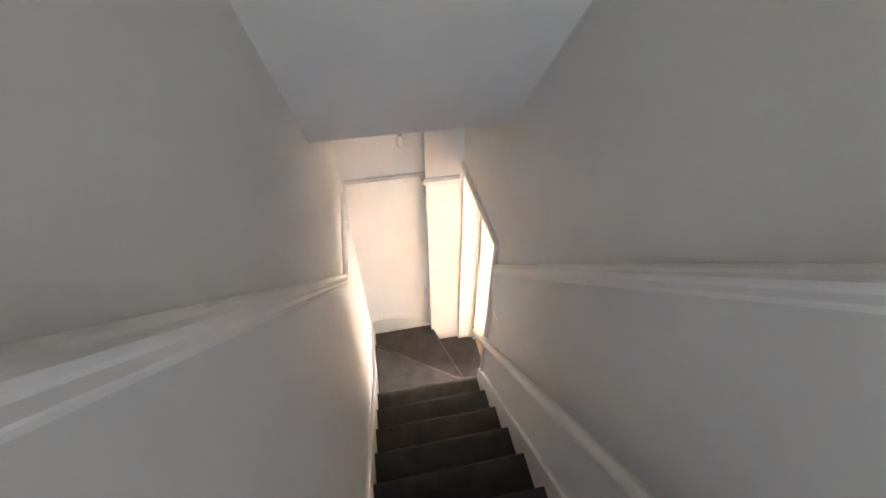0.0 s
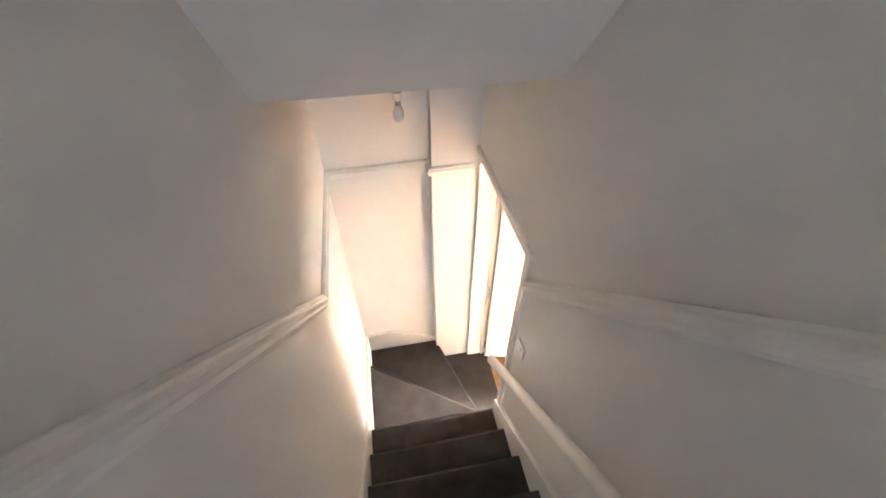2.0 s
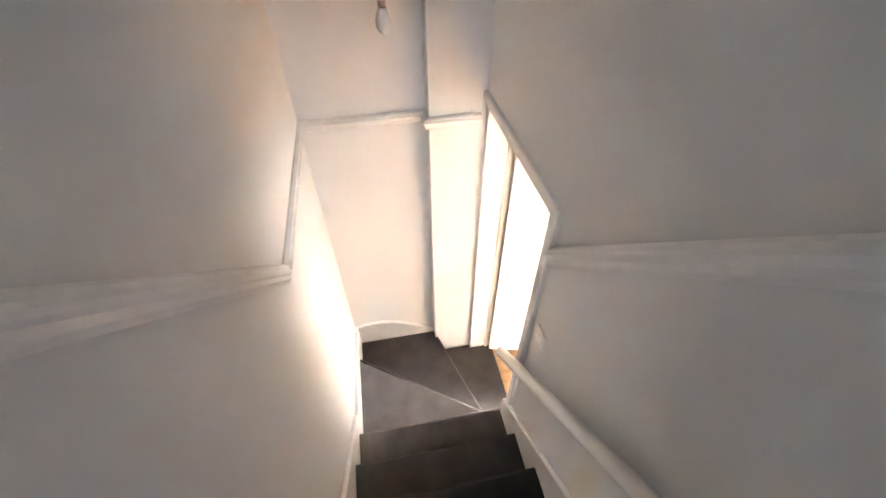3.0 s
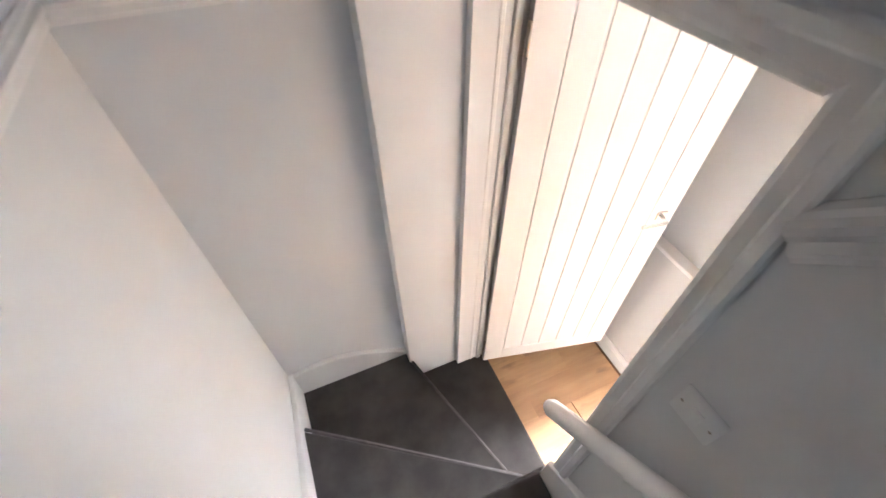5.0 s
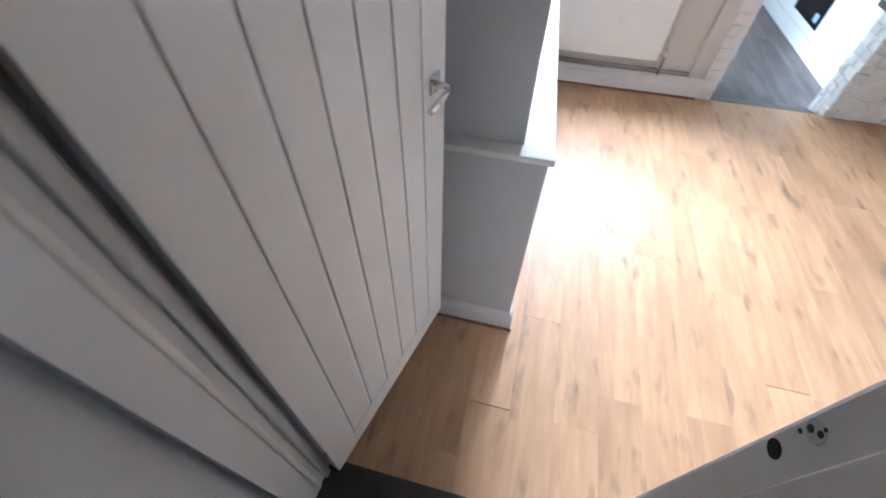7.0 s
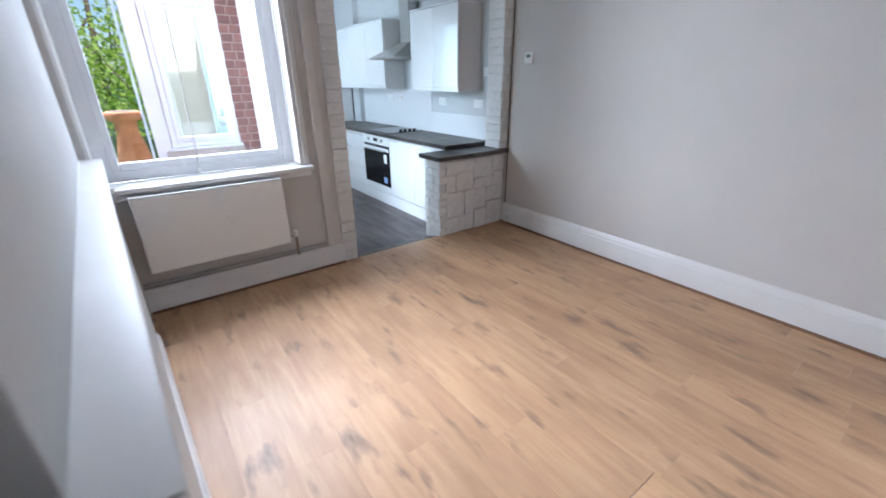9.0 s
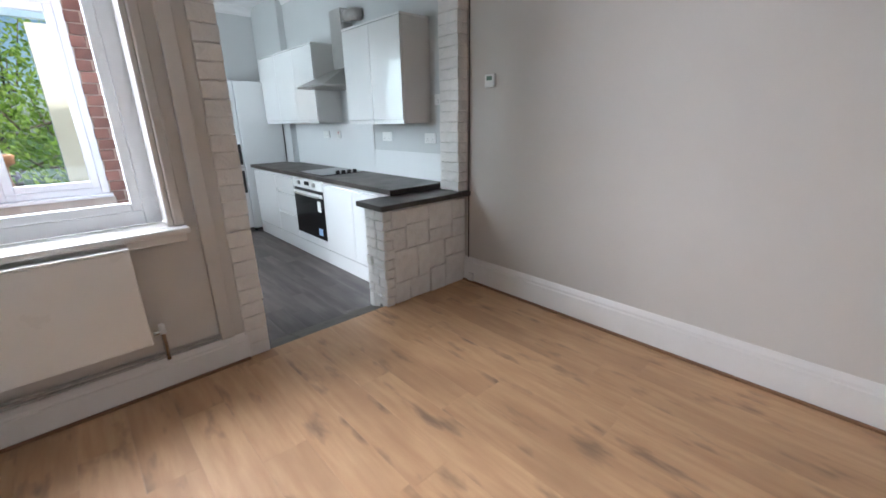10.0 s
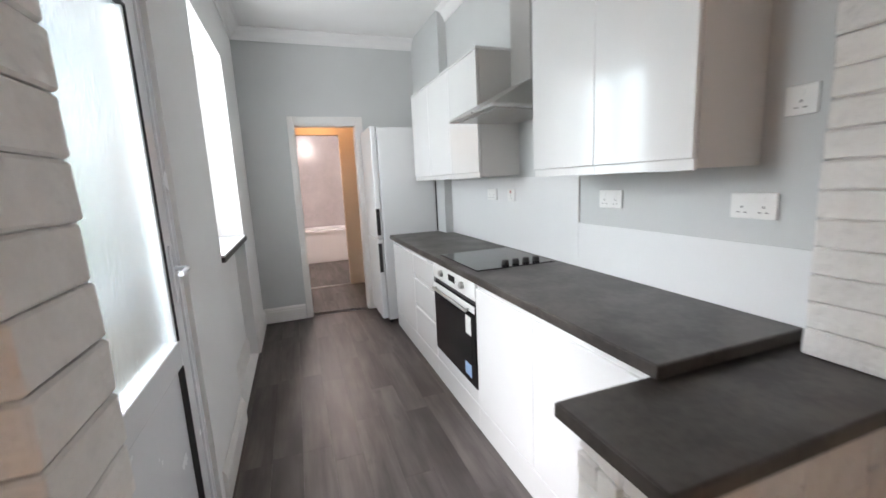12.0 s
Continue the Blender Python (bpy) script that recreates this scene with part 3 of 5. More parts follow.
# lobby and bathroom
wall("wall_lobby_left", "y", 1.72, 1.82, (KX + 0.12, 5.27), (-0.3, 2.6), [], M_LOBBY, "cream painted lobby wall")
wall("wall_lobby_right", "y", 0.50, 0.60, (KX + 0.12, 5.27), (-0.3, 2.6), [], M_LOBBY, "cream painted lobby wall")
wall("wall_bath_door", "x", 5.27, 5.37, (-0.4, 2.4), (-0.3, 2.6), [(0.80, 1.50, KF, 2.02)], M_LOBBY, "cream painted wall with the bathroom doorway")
tagged(box("ceiling_lobby", (KX + 0.12, 0.5, 2.3), (5.27, 1.82, 2.4), M_CEILING), "white lobby ceiling in warm light", "ceiling", kind="structure")
tagged(box("floor_bath_slab", (5.02, -0.4, -0.3), (8.3, 2.4, KF - 0.012), M_MORTAR), "solid bathroom floor", "floor", kind="structure")
wall("wall_bath_far", "x", 8.05, 8.15, (-0.4, 2.4), (-0.3, 2.6), [], M_MARBLE, "pale grey marbled bathroom wall panels")
wall("wall_bath_left", "y", 2.3, 2.4, (5.37, 8.05), (-0.3, 2.6), [], M_MARBLE, "pale grey marbled bathroom wall panels")
wall("wall_bath_right", "y", -0.4, -0.3, (5.37, 8.05), (-0.3, 2.6), [], M_MARBLE, "pale grey marbled bathroom wall panels")
tagged(box("ceiling_bath", (5.37, -0.3, 2.42), (8.05, 2.3, 2.5), M_CEILING), "white bathroom ceiling", "ceiling", kind="structure")
tagged(box("trim_bath_threshold", (5.275, 0.80, KF), (5.325, 1.50, KF + 0.008), M_STEEL, bevel=0.002), "metal threshold strip in the bathroom doorway", "threshold strip", kind="structure")

# unseen slab added over the house wall so that the lean-to lies in shade
tagged(box("wall_upper_storey", (0.0, -0.2, 3.0), (0.275, 4.3, 7.6), M_BRICK), "unseen brick slab added to keep sun off the yard", "wall", kind="structure")
# ---- outdoors ----
# dark skin added on the unseen outer face; cuts light bounced at the lean-to
wall("wall_house_outer", "x", 0.2605, 0.275, (2.035, 4.3), (-0.36, 2.998), [(2.08, 3.33, 0.85, 2.43)], M_BRICK, "unseen red brick skin added to cut bounced light in the yard")
tagged(box("ground", (0.27, -60, -0.9), (160, 120, -0.35), M_GRASS), "green lawn running to the distance", "lawn", kind="structure")
tagged(box("pavement_yard", (0.262, 2.04, -0.36), (4.5, 4.8, -0.16), M_PAVING), "grey concrete yard paving", "paving", kind="structure")


# ---- the stair door ----
def stair_door():
    w, h, t = 0.772, DH - 0.022 - RISE - 0.012, 0.038
    d = empty("door_stair", (-3.514, 3.636, RISE + 0.008), "white painted boarded door standing half open", "door", kind="structure")
    z = 0.0
    bm = bmesh.new()
    add_box(bm, (0.0, -t * 0.5 + 0.006, 0), (w, t * 0.5 - 0.006, h))
    part("panel", bm, M_DOOR, d)
    # frame rails and stiles proud of the boards on both faces
    sw, bot, top = 0.112, 0.108, 0.11
    for nm, lo, hi in (("stile", (0, 0, 0), (sw, 0, h)), ("stile", (w - sw, 0, 0), (w, 0, h)), ("rail", (sw, 0, 0), (w - sw, 0, bot)), ("rail", (sw, 0, h - top), (w - sw, 0, h))):
        box(nm, (lo[0], -t / 2, lo[2]), (hi[0], t / 2, hi[2]), M_DOOR, d, 0.0025)
    n = 5
    bw = (w - 2 * sw) / n
    for i in range(n):
        box("board", (sw + i * bw + 0.005, -t / 2 + 0.0008, bot + 0.001), (sw + (i + 1) * bw - 0.005, t / 2 - 0.0008, h - top - 0.001), M_DOOR, d, 0.003)
    for side in (-1, 1):
        hd = box("rose", (w - 0.088, side * t / 2, 1.100), (w - 0.040, side * (t / 2 + 0.009), 1.150), M_CHROME, d, 0.004, "chrome lever handle")
        lever = tube_bm([(w - 0.064, side * (t / 2 + 0.008), 1.125), (w - 0.064, side * (t / 2 + 0.045), 1.125), (w - 0.070, side * (t / 2 + 0.052), 1.125), (w - 0.175, side * (t / 2 + 0.052), 1.117)], 0.0085)
        part("lever", lever, M_CHROME, hd)
    box("latch_plate", (w, -0.012, 1.065), (w + 0.0015, 0.012, 1.185), M_CHROME, d)
    for hz in (0.20, h - 0.22):
        part("hinge", tube_bm([(-0.006, -t / 2 - 0.002, hz - 0.045), (-0.006, -t / 2 - 0.002, hz + 0.045)], 0.007), M_BRASS, d, "dull metal butt hinge")
    d.rotation_euler = (0, 0, radians(-13.5))
    return d


stair_door()
# keep and latch hole on the latch lining
keep = empty("door_keep", (-3.537, JL + 0.0003, 1.325), "worn paint and a latch hole on the door lining", "latch keep")
part("latch_hole", tube_bm([(0, 0.0, 0), (0, 0.0012, 0)], 0.0115, 16), M_SHADOWGAP, keep)
worn = part("worn_patch", tube_bm([(0, 0.0, 0.066), (0, 0.0008, 0.066)], [0.0145, 0.013], 11), M_GREY_WALL, keep)
for dx, dz, r in ((0.004, 0.062, 0.0045), (-0.005, 0.072, 0.004), (0.006, 0.047, 0.003), (-0.003, 0.080, 0.0025)):
    part("screw_hole", tube_bm([(dx, 0.0008, dz), (dx, 0.0016, dz)], r, 9), M_DARK, worn)

# ---- handrail on the stair ----
hr = empty("handrail", (-3.735, 2.5, 1.7), "white painted round timber handrail on brackets", "handrail")
sl = 0.935
def hz_at(y):
    return 1.372 + (2.925 - y) * sl
bm = tube_bm([(0, y - 2.5, hz_at(y) - 1.7) for y in (2.945, 2.93, 2.5, 2.0, 1.2, 0.45)], [0.018, 0.0265, 0.0265, 0.0265, 0.0265, 0.0265], 20)
part("rail", bm, M_TRIM, hr)
for y in (2.55, 1.6, 0.8):
    part("bracket", tube_bm([(0.0, y - 2.5, hz_at(y) - 1.7 - 0.02), (0.0, y - 2.5, hz_at(y) - 1.7 - 0.055), (0.063, y - 2.5, hz_at(y) - 1.7 - 0.075)], 0.007), M_TRIM, hr)

# ---- light switch on the stair wall ----
sw = empty("light_switch", (XR, 2.717, 1.808), "white plastic light switch on the stair wall", "light switch")
box("plate", (-0.010, -0.043, -0.043), (0, 0.043, 0.043), M_PLASTIC, sw, 0.004)
box("rocker", (-0.015, -0.012, -0.018), (-0.0095, 0.012, 0.018), M_PLASTIC, sw, 0.002)
for s in (-1, 1):
    part("screw", tube_bm([(-0.0105, s * 0.031, 0), (-0.009, s * 0.031, 0)], 0.0035, 8), M_BRASS, sw)

# ---- pendant with bulb over the winders ----
pd = empty("pendant_lamp", (-4.15, 3.29, 3.30), "white ceiling lampholder with an unlit opal bulb", "pendant lamp")
part("ceiling_rose", tube_bm([(0, 0, 0), (0, 0, -0.012), (0, 0, -0.022)], [0.045, 0.043, 0.02], 20), M_PLASTIC, pd)
part("flex", tube_bm([(0, 0, -0.02), (0, 0, -0.33)], 0.003, 8), M_PLASTIC, pd)
part("lampholder", tube_bm([(0, 0, -0.325), (0, 0, -0.335), (0, 0, -0.365), (0, 0, -0.37), (0, 0, -0.405)], [0.010, 0.016, 0.017, 0.019, 0.018], 18), M_PLASTIC, pd)
part("skirt_ring", tube_bm([(0, 0, -0.364), (0, 0, -0.372)], 0.0205, 18), M_PIPE, pd)
part("cap", tube_bm([(0, 0, -0.405), (0, 0, -0.425)], 0.012, 14), M_BRASS, pd)
part("bulb", tube_bm([(0, 0, -0.427), (0, 0, -0.440), (0, 0, -0.46), (0, 0, -0.48), (0, 0, -0.495), (0, 0, -0.503)], [0.012, 0.017, 0.0235, 0.0235, 0.016, 0.004], 20), M_PLASTIC, pd)

# ---- dining window ----
WY0, WY1, WZ0, WZ1 = 2.09, 3.32, 0.86, 2.42


def window_unit(name, axis_x, y0, y1, z0, z1, bars, label, frame_w=0.06, depth=0.07, mat=M_UPVC, sash=0.045, glass=M_GLASS):
    """A frame in a plane across x, with upright bars at the places given; panes between them."""
    w = empty(name, (axis_x, (y0 + y1) / 2, z0), label, "window", kind="structure")
    cy = (y0 + y1) / 2

    def b(nm, ya, yb, za, zb, dx=0.0, d=depth, bev=0.006, par=w, m=mat):
        return box(nm, (dx, ya - cy, za - z0), (dx + d, yb - cy, zb - z0), m, par, bev)
    b("frame_side", y0, y0 + frame_w, z0, z1)
    b("frame_side", y1 - frame_w, y1, z0, z1)
    b("frame_head", y0 + frame_w, y1 - frame_w, z1 - frame_w, z1)
    b("frame_sill", y0 + frame_w, y1 - frame_w, z0, z0 + frame_w)
    edges = [y0 + frame_w, *bars, y1 - frame_w]
    for c in bars:
        b("mullion", c - 0.03, c + 0.03, z0 + frame_w, z1 - frame_w)
    for a, c in zip(edges, edges[1:]):
        a2 = a + (0.03 if a in bars else 0)
        c2 = c - (0.03 if c in bars else 0)
        za, zb = z0 + frame_w, z1 - frame_w
        for nm, q in (("sash_side", (a2, a2 + sash, za, zb)), ("sash_side", (c2 - sash, c2, za, zb)), ("sash_rail", (a2 + sash, c2 - sash, za, za + sash)), ("sash_rail", (a2 + sash, c2 - sash, zb - sash, zb))):
            b(nm, *q, dx=-0.008, d=depth * 0.7, bev=0.007)
        g = b("pane", a2 + sash, c2 - sash, za + sash, zb - sash, dx=0.02, d=0.006, bev=0, m=glass)
        g.visible_shadow = False
    return w


window_unit("window_dining", 0.14, WY0 + 0.02, WY1 - 0.02, WZ0 + 0.01, WZ1, [], "white plastic framed window over the radiator", 0.07)
# white reveals, internal board and casings
for nm, lo, hi in (("trim_reveal_right", (-0.002, WY0, WZ0 + 0.02), (0.138, WY0 + 0.02, WZ1)), ("trim_reveal_left", (-0.002, WY1 - 0.02, WZ0 + 0.02), (0.138, WY1, WZ1)), ("trim_reveal_head", (-0.002, WY0 + 0.0205, WZ1 - 0.02), (0.139, WY1 - 0.0205, WZ1))):
    tagged(box(nm, lo, hi, M_TRIM, bevel=0.003), "white painted window reveal", "window reveal", kind="structure")
sill = tagged(box("window_board", (-0.075, 2.03, WZ0 - 0.028), (-0.001, 3.24, WZ0 + 0.004), M_TRIM, bevel=0.009), "white painted window board with a rounded nose", "window board", kind="structure")
tagged(box("window_board_inner", (-0.0005, WY0 + 0.0205, WZ0 - 0.028), (0.139, WY1 - 0.0205, WZ0 + 0.0045), M_TRIM, bevel=0.002), "white painted window board", "window board", kind="structure")
tagged(box("trim_board_apron", (-0.030, 2.045, WZ0 - 0.075), (-0.001, 3.25, WZ0 - 0.029), M_TRIM, bevel=0.008), "white moulding below the window board", "apron moulding", kind="structure")
for nm, y0, y1, d in (("trim_window_casing", 2.04, 2.085, 0.024), ("trim_window_casing_inner", 2.0855, 2.112, 0.012)):
    tagged(box(nm, (-d, y0, WZ0 + 0.005), (-0.0005, y1, 2.5), M_DINING_WALL, bevel=0.007), "painted timber window casing", "window casing", kind="structure")
tagged(box("trim_pipe_boxing", (-0.034, 1.915, 0.18), (-0.0005, 1.985, 2.76), M_DINING_WALL, bevel=0.006), "painted vertical pipe boxing", "pipe boxing", kind="structure")


# ---- radiator ----
def radiator():
    y0, y1, z0, z1, x0, x1 = 2.295, 3.185, 0.315, 0.815, -0.115, -0.045
    r = empty("radiator", ((x0 + x1) / 2, (y0 + y1) / 2, z0), "white enamelled flat panel radiator under the window", "radiator")
    c = Vector(r.location)

    def b(nm, lo, hi, m=M_RADIATOR, bev=0.004, label=""):
        return box(nm, tuple(Vector(lo) - c), tuple(Vector(hi) - c), m, r, bev, label)
    b("front_panel", (x0, y0, z0), (x0 + 0.014, y1, z1 - 0.012), bev=0.006)
    b("back_panel", (x1 - 0.012, y0, z0), (x1, y1, z1 - 0.012), bev=0.005)
    b("side_cover", (x0 + 0.0145, y0, z0 + 0.03), (x1 - 0.0125, y0 + 0.006, z1 - 0.002))
    b("side_cover", (x0 + 0.0145, y1 - 0.006, z0 + 0.03), (x1 - 0.0125, y1, z1 - 0.002))
    for i in range(4):
        b("grille_bar", (x0 + 0.017 + i * 0.011, y0 + 0.006, z1 - 0.012), (x0 + 0.022 + i * 0.011, y1 - 0.006, z1 - 0.003), bev=0.0)
    b("top_edge", (x0 - 0.001, y0, z1 - 0.0118), (x0 + 0.016, y1, z1), bev=0.004)
    for s in (y0 + 0.15, y1 - 0.15):
        b("bracket", (x1 + 0.0005, s - 0.015, z0 + 0.05), (-0.0005, s + 0.015, z1 - 0.08), bev=0.0)
    valve = part("valve", tube_bm([Vector((-0.08, y0 - 0.01, z0 + 0.045)) - c, Vector((-0.08, y0 - 0.04, z0 + 0.045)) - c, Vector((-0.08, y0 - 0.05, z0 + 0.03)) - c, Vector((-0.08, y0 - 0.05, 0.20)) - c], 0.011, 12), M_CHROME, r, "nickel radiator valve")
    part("valve_cap", tube_bm([Vector((-0.08, y0 - 0.05, z0 + 0.035)) - c, Vector((-0.08, y0 - 0.05, z0 + 0.085)) - c], [0.016, 0.013], 14), M_PLASTIC, valve)


radiator()
for z in (0.192, 0.215):
    pp = part("heating_pipe", tube_bm([(-0.022, 1.96, z), (-0.022, 3.25, z)], 0.0075, 10), M_PIPE)
    tagged(pp, "painted copper heating pipe along the skirting", "pipe", "heating pipes")

# ---- thermostat ----
th = empty("thermostat", (-0.295, 0.0, 1.625), "white plastic room thermostat with a small display", "thermostat")
box("case", (-0.045, 0.0, -0.045), (0.045, 0.026, 0.045), M_PLASTIC, th, 0.005)
box("display", (-0.027, 0.0262, 0.002), (0.025, 0.0272, 0.030), M_LCD, th, 0.0, "grey green display")
box("button", (-0.004, 0.0262, -0.028), (0.016, 0.029, -0.014), M_PLASTIC, th, 0.002)
bt = box("pipe_bracket_block", (-0.165, 0.0245, 0.02), (-0.105, 0.05, 0.088), M_TRIM, None, 0.006)
tagged(bt, "small white painted block on the skirting board", "block")


# ---- painted brickwork of the opening ----
def brick_mesh(name, size, seed, rough=0.0014):
    rnd = random.Random(seed)
    bm = bmesh.new()
    sx, sy, sz = size
    add_box(bm, (-sx / 2, -sy / 2, -sz / 2), (sx / 2, sy / 2, sz / 2))
    bmesh.ops.bevel(bm, geom=list(bm.edges), offset=min(0.005, sz * 0.08), segments=1, affect="EDGES")
    for v in bm.verts:
        v.co += Vector((rnd.uniform(-rough, rough), rnd.uniform(-rough, rough), rnd.uniform(-rough, rough) * 0.6))
    return mesh_of(name, bm, M_BRICKPAINT)


def quoin(name, centre_xy, size, z0, z1, pitch, label, seed):
    q = empty(name, (centre_xy[0], centre_xy[1], z0), label, "brickwork", kind="structure")
    meshes = [brick_mesh("brick", (size[0], size[1], pitch - 0.0025), seed + i) for i in range(6)]
    rnd = random.Random(seed)
    z, i = z0, 0
    while z + pitch <= z1 + 1e-4:
        ob = new("brick", meshes[rnd.randrange(6)])
        ob.parent = q
        ob.location = (rnd.uniform(-0.002, 0.002), rnd.uniform(-0.0025, 0.0025), z - z0 + pitch / 2)
        ob.rotation_euler = (0, rnd.uniform(-0.006, 0.006), math.pi * rnd.randrange(2) + rnd.uniform(-0.006, 0.006))
        z += pitch
        i += 1
    return q


quoin("wall_quoin_bricks", (0.088, 1.790), (0.20, 0.130), 0.0, 2.52, 0.0867, "white painted rough bricks edging the kitchen opening", 11)
tagged(box("wall_column_core", (-0.04, 0.001, 0.80), (0.145, 0.095, 2.52), M_BRICKPAINT), "core of the painted brick column", "wall", kind="structure")
quoin("wall_column_bricks", (0.050, 0.056), (0.215, 0.108), 0.797, 2.52, 0.0778, "white painted rough brick column beside the plain wall", 41)
tagged(box("trim_column_strip", (-0.079, 0.001, 0.172), (-0.072, 0.007, 2.7), M_SHADOWGAP), "thin dark strip running down the wall corner", "cable", kind="structure")

# ---- counter pier of painted stone ----
tagged(box("wall_pier_core", (-0.020, 0.001, KF), (0.205, 0.83, 0.752), M_BRICKPAINT), "core of the painted stone pier", "wall", kind="structure")
pier = empty("wall_pier_stones", (0, 0, 0), "white painted random stone pier under the counter", "stonework", kind="structure")
rnd = random.Random(5)


def stone(lo, hi, seed):
    c = [(a + b) / 2 for a, b in zip(lo, hi)]
    ob = new("stone", brick_mesh("stone", tuple(b - a for a, b in zip(lo, hi)), seed, 0.0028))
    ob.parent = pier
    ob.location = c


def split(y0, y1, z0, z1, depth):
    w, h = y1 - y0, z1 - z0
    if depth == 0 or (w < 0.19 and h < 0.19):
        d = rnd.uniform(0.0, 0.010)
        stone((-0.034 - d, y0 + 0.003, z0 + 0.003), (-0.010, y1 - 0.003, z1 - 0.003), rnd.randrange(999))
        return
    f = rnd.uniform(0.35, 0.65)
    if w > h * 0.9:
        split(y0, y0 + w * f, z0, z1, depth - 1)
        split(y0 + w * f, y1, z0, z1, depth - 1)
    else:
        split(y0, y1, z0, z0 + h * f, depth - 1)
        split(y0, y1, z0 + h * f, z1, depth - 1)


split(0.005, 0.77, 0.0, 0.735, 4)
for i in range(10):
    z = i * 0.0745
    stone((-0.040, 0.772 + rnd.uniform(-0.012, 0.012), z + 0.003), (0.06, 0.852 + rnd.uniform(-0.004, 0.004), z + 0.0715), 200 + i)
    zk = z if i else KF + 0.06
    for x0, x1 in ((0.063, 0.135), (0.138, 0.212)):
        stone((x0 + 0.002, 0.822, z + 0.003 - (0.06 if i == 0 else 0)), (x1, 0.850 + rnd.uniform(-0.006, 0.006), z + 0.0715), 300 + 2 * i)
tagged(box("trim_pier_bearer", (-0.03, 0.001, 0.736), (0.21, 0.835, 0.752), M_TRIM), "white bearer under the counter", "bearer", kind="structure")
ct = empty("breakfast_counter", (0.075, 0.445, 0.754), "dark slate laminate counter on the stone pier", "counter")
box("slab", (-0.167, -0.443, 0.0), (0.160, 0.449, 0.04), M_WORKTOP, ct, 0.004)
box("front_edging", (-0.1695, -0.443, 0.002), (-0.1675, 0.449, 0.0375), M_WORKTOP, ct, 0.0005)
box("end_edging", (-0.167, 0.4495, 0.002), (0.160, 0.4515, 0.0375), M_WORKTOP, ct, 0.0005)

cord = empty("blind_cord", (0.10, 2.74, 2.40), "thin grey blind cord hanging at the window", "cord")
part("string", tube_bm([(0, 0, 0), (0.002, 0.004, -0.6), (0.004, 0.012, -1.2), (0.0, 0.018, -1.50)], 0.004, 6), M_PIPE, cord)
part("toggle", tube_bm([(0.0, 0.018, -1.49), (0.0, 0.019, -1.52)], [0.006, 0.008], 8), M_PLASTIC, cord)


# ---- kitchen units ----
FY = 0.585


def base_unit(x0, x1, fronts, label):
    """Carcass on a plinth, with gloss fronts that have a recessed finger pull along the top."""
    u = empty("base_cabinet", ((x0 + x1) / 2, 0.3, KF), label, "kitchen cabinet", "base cabinets")
    c = Vector(u.location)

    def b(nm, lo, hi, m, bev=0.0, par=u, label=""):
        return box(nm, tuple(Vector(lo) - c), tuple(Vector(hi) - c), m, par, bev, label)
    b("body", (x0 + 0.001, 0.02, KF + 0.15), (x1 - 0.001, FY - 0.021, 0.797), M_CARCASS)
    b("plinth", (x0, FY - 0.030, KF + 0.002), (x1, FY - 0.004, KF + 0.148), M_GLOSS, 0.001)
    n = len(fronts) - 1
    for z0, z1 in zip(fronts, fronts[1:]):
        nm = "door" if n == 1 else "drawer_front"
        f = b(nm, (x0 + 0.0015, FY - 0.02, z0 + 0.0015), (x1 - 0.0015, FY, z1 - 0.036), M_GLOSS, 0.004)
        b("finger_pull", (x0 + 0.0015, FY - 0.02, z1 - 0.0355), (x1 - 0.0015, FY - 0.012, z1 - 0.0015), M_GLOSS, 0.002, f)
    return u


base_unit(0.225, 0.83, (0.085, 0.797), "white gloss handleless base cabinet under the worktop")
base_unit(0.83, 1.383, (0.085, 0.797), "white gloss handleless base cabinet beside the oven")
base_unit(2.077, 2.60, (0.085, 0.36, 0.60, 0.797), "white gloss handleless drawer cabinet")
base_unit(2.60, 3.30, (0.085, 0.797), "white gloss handleless base cabinet beside the fridge")


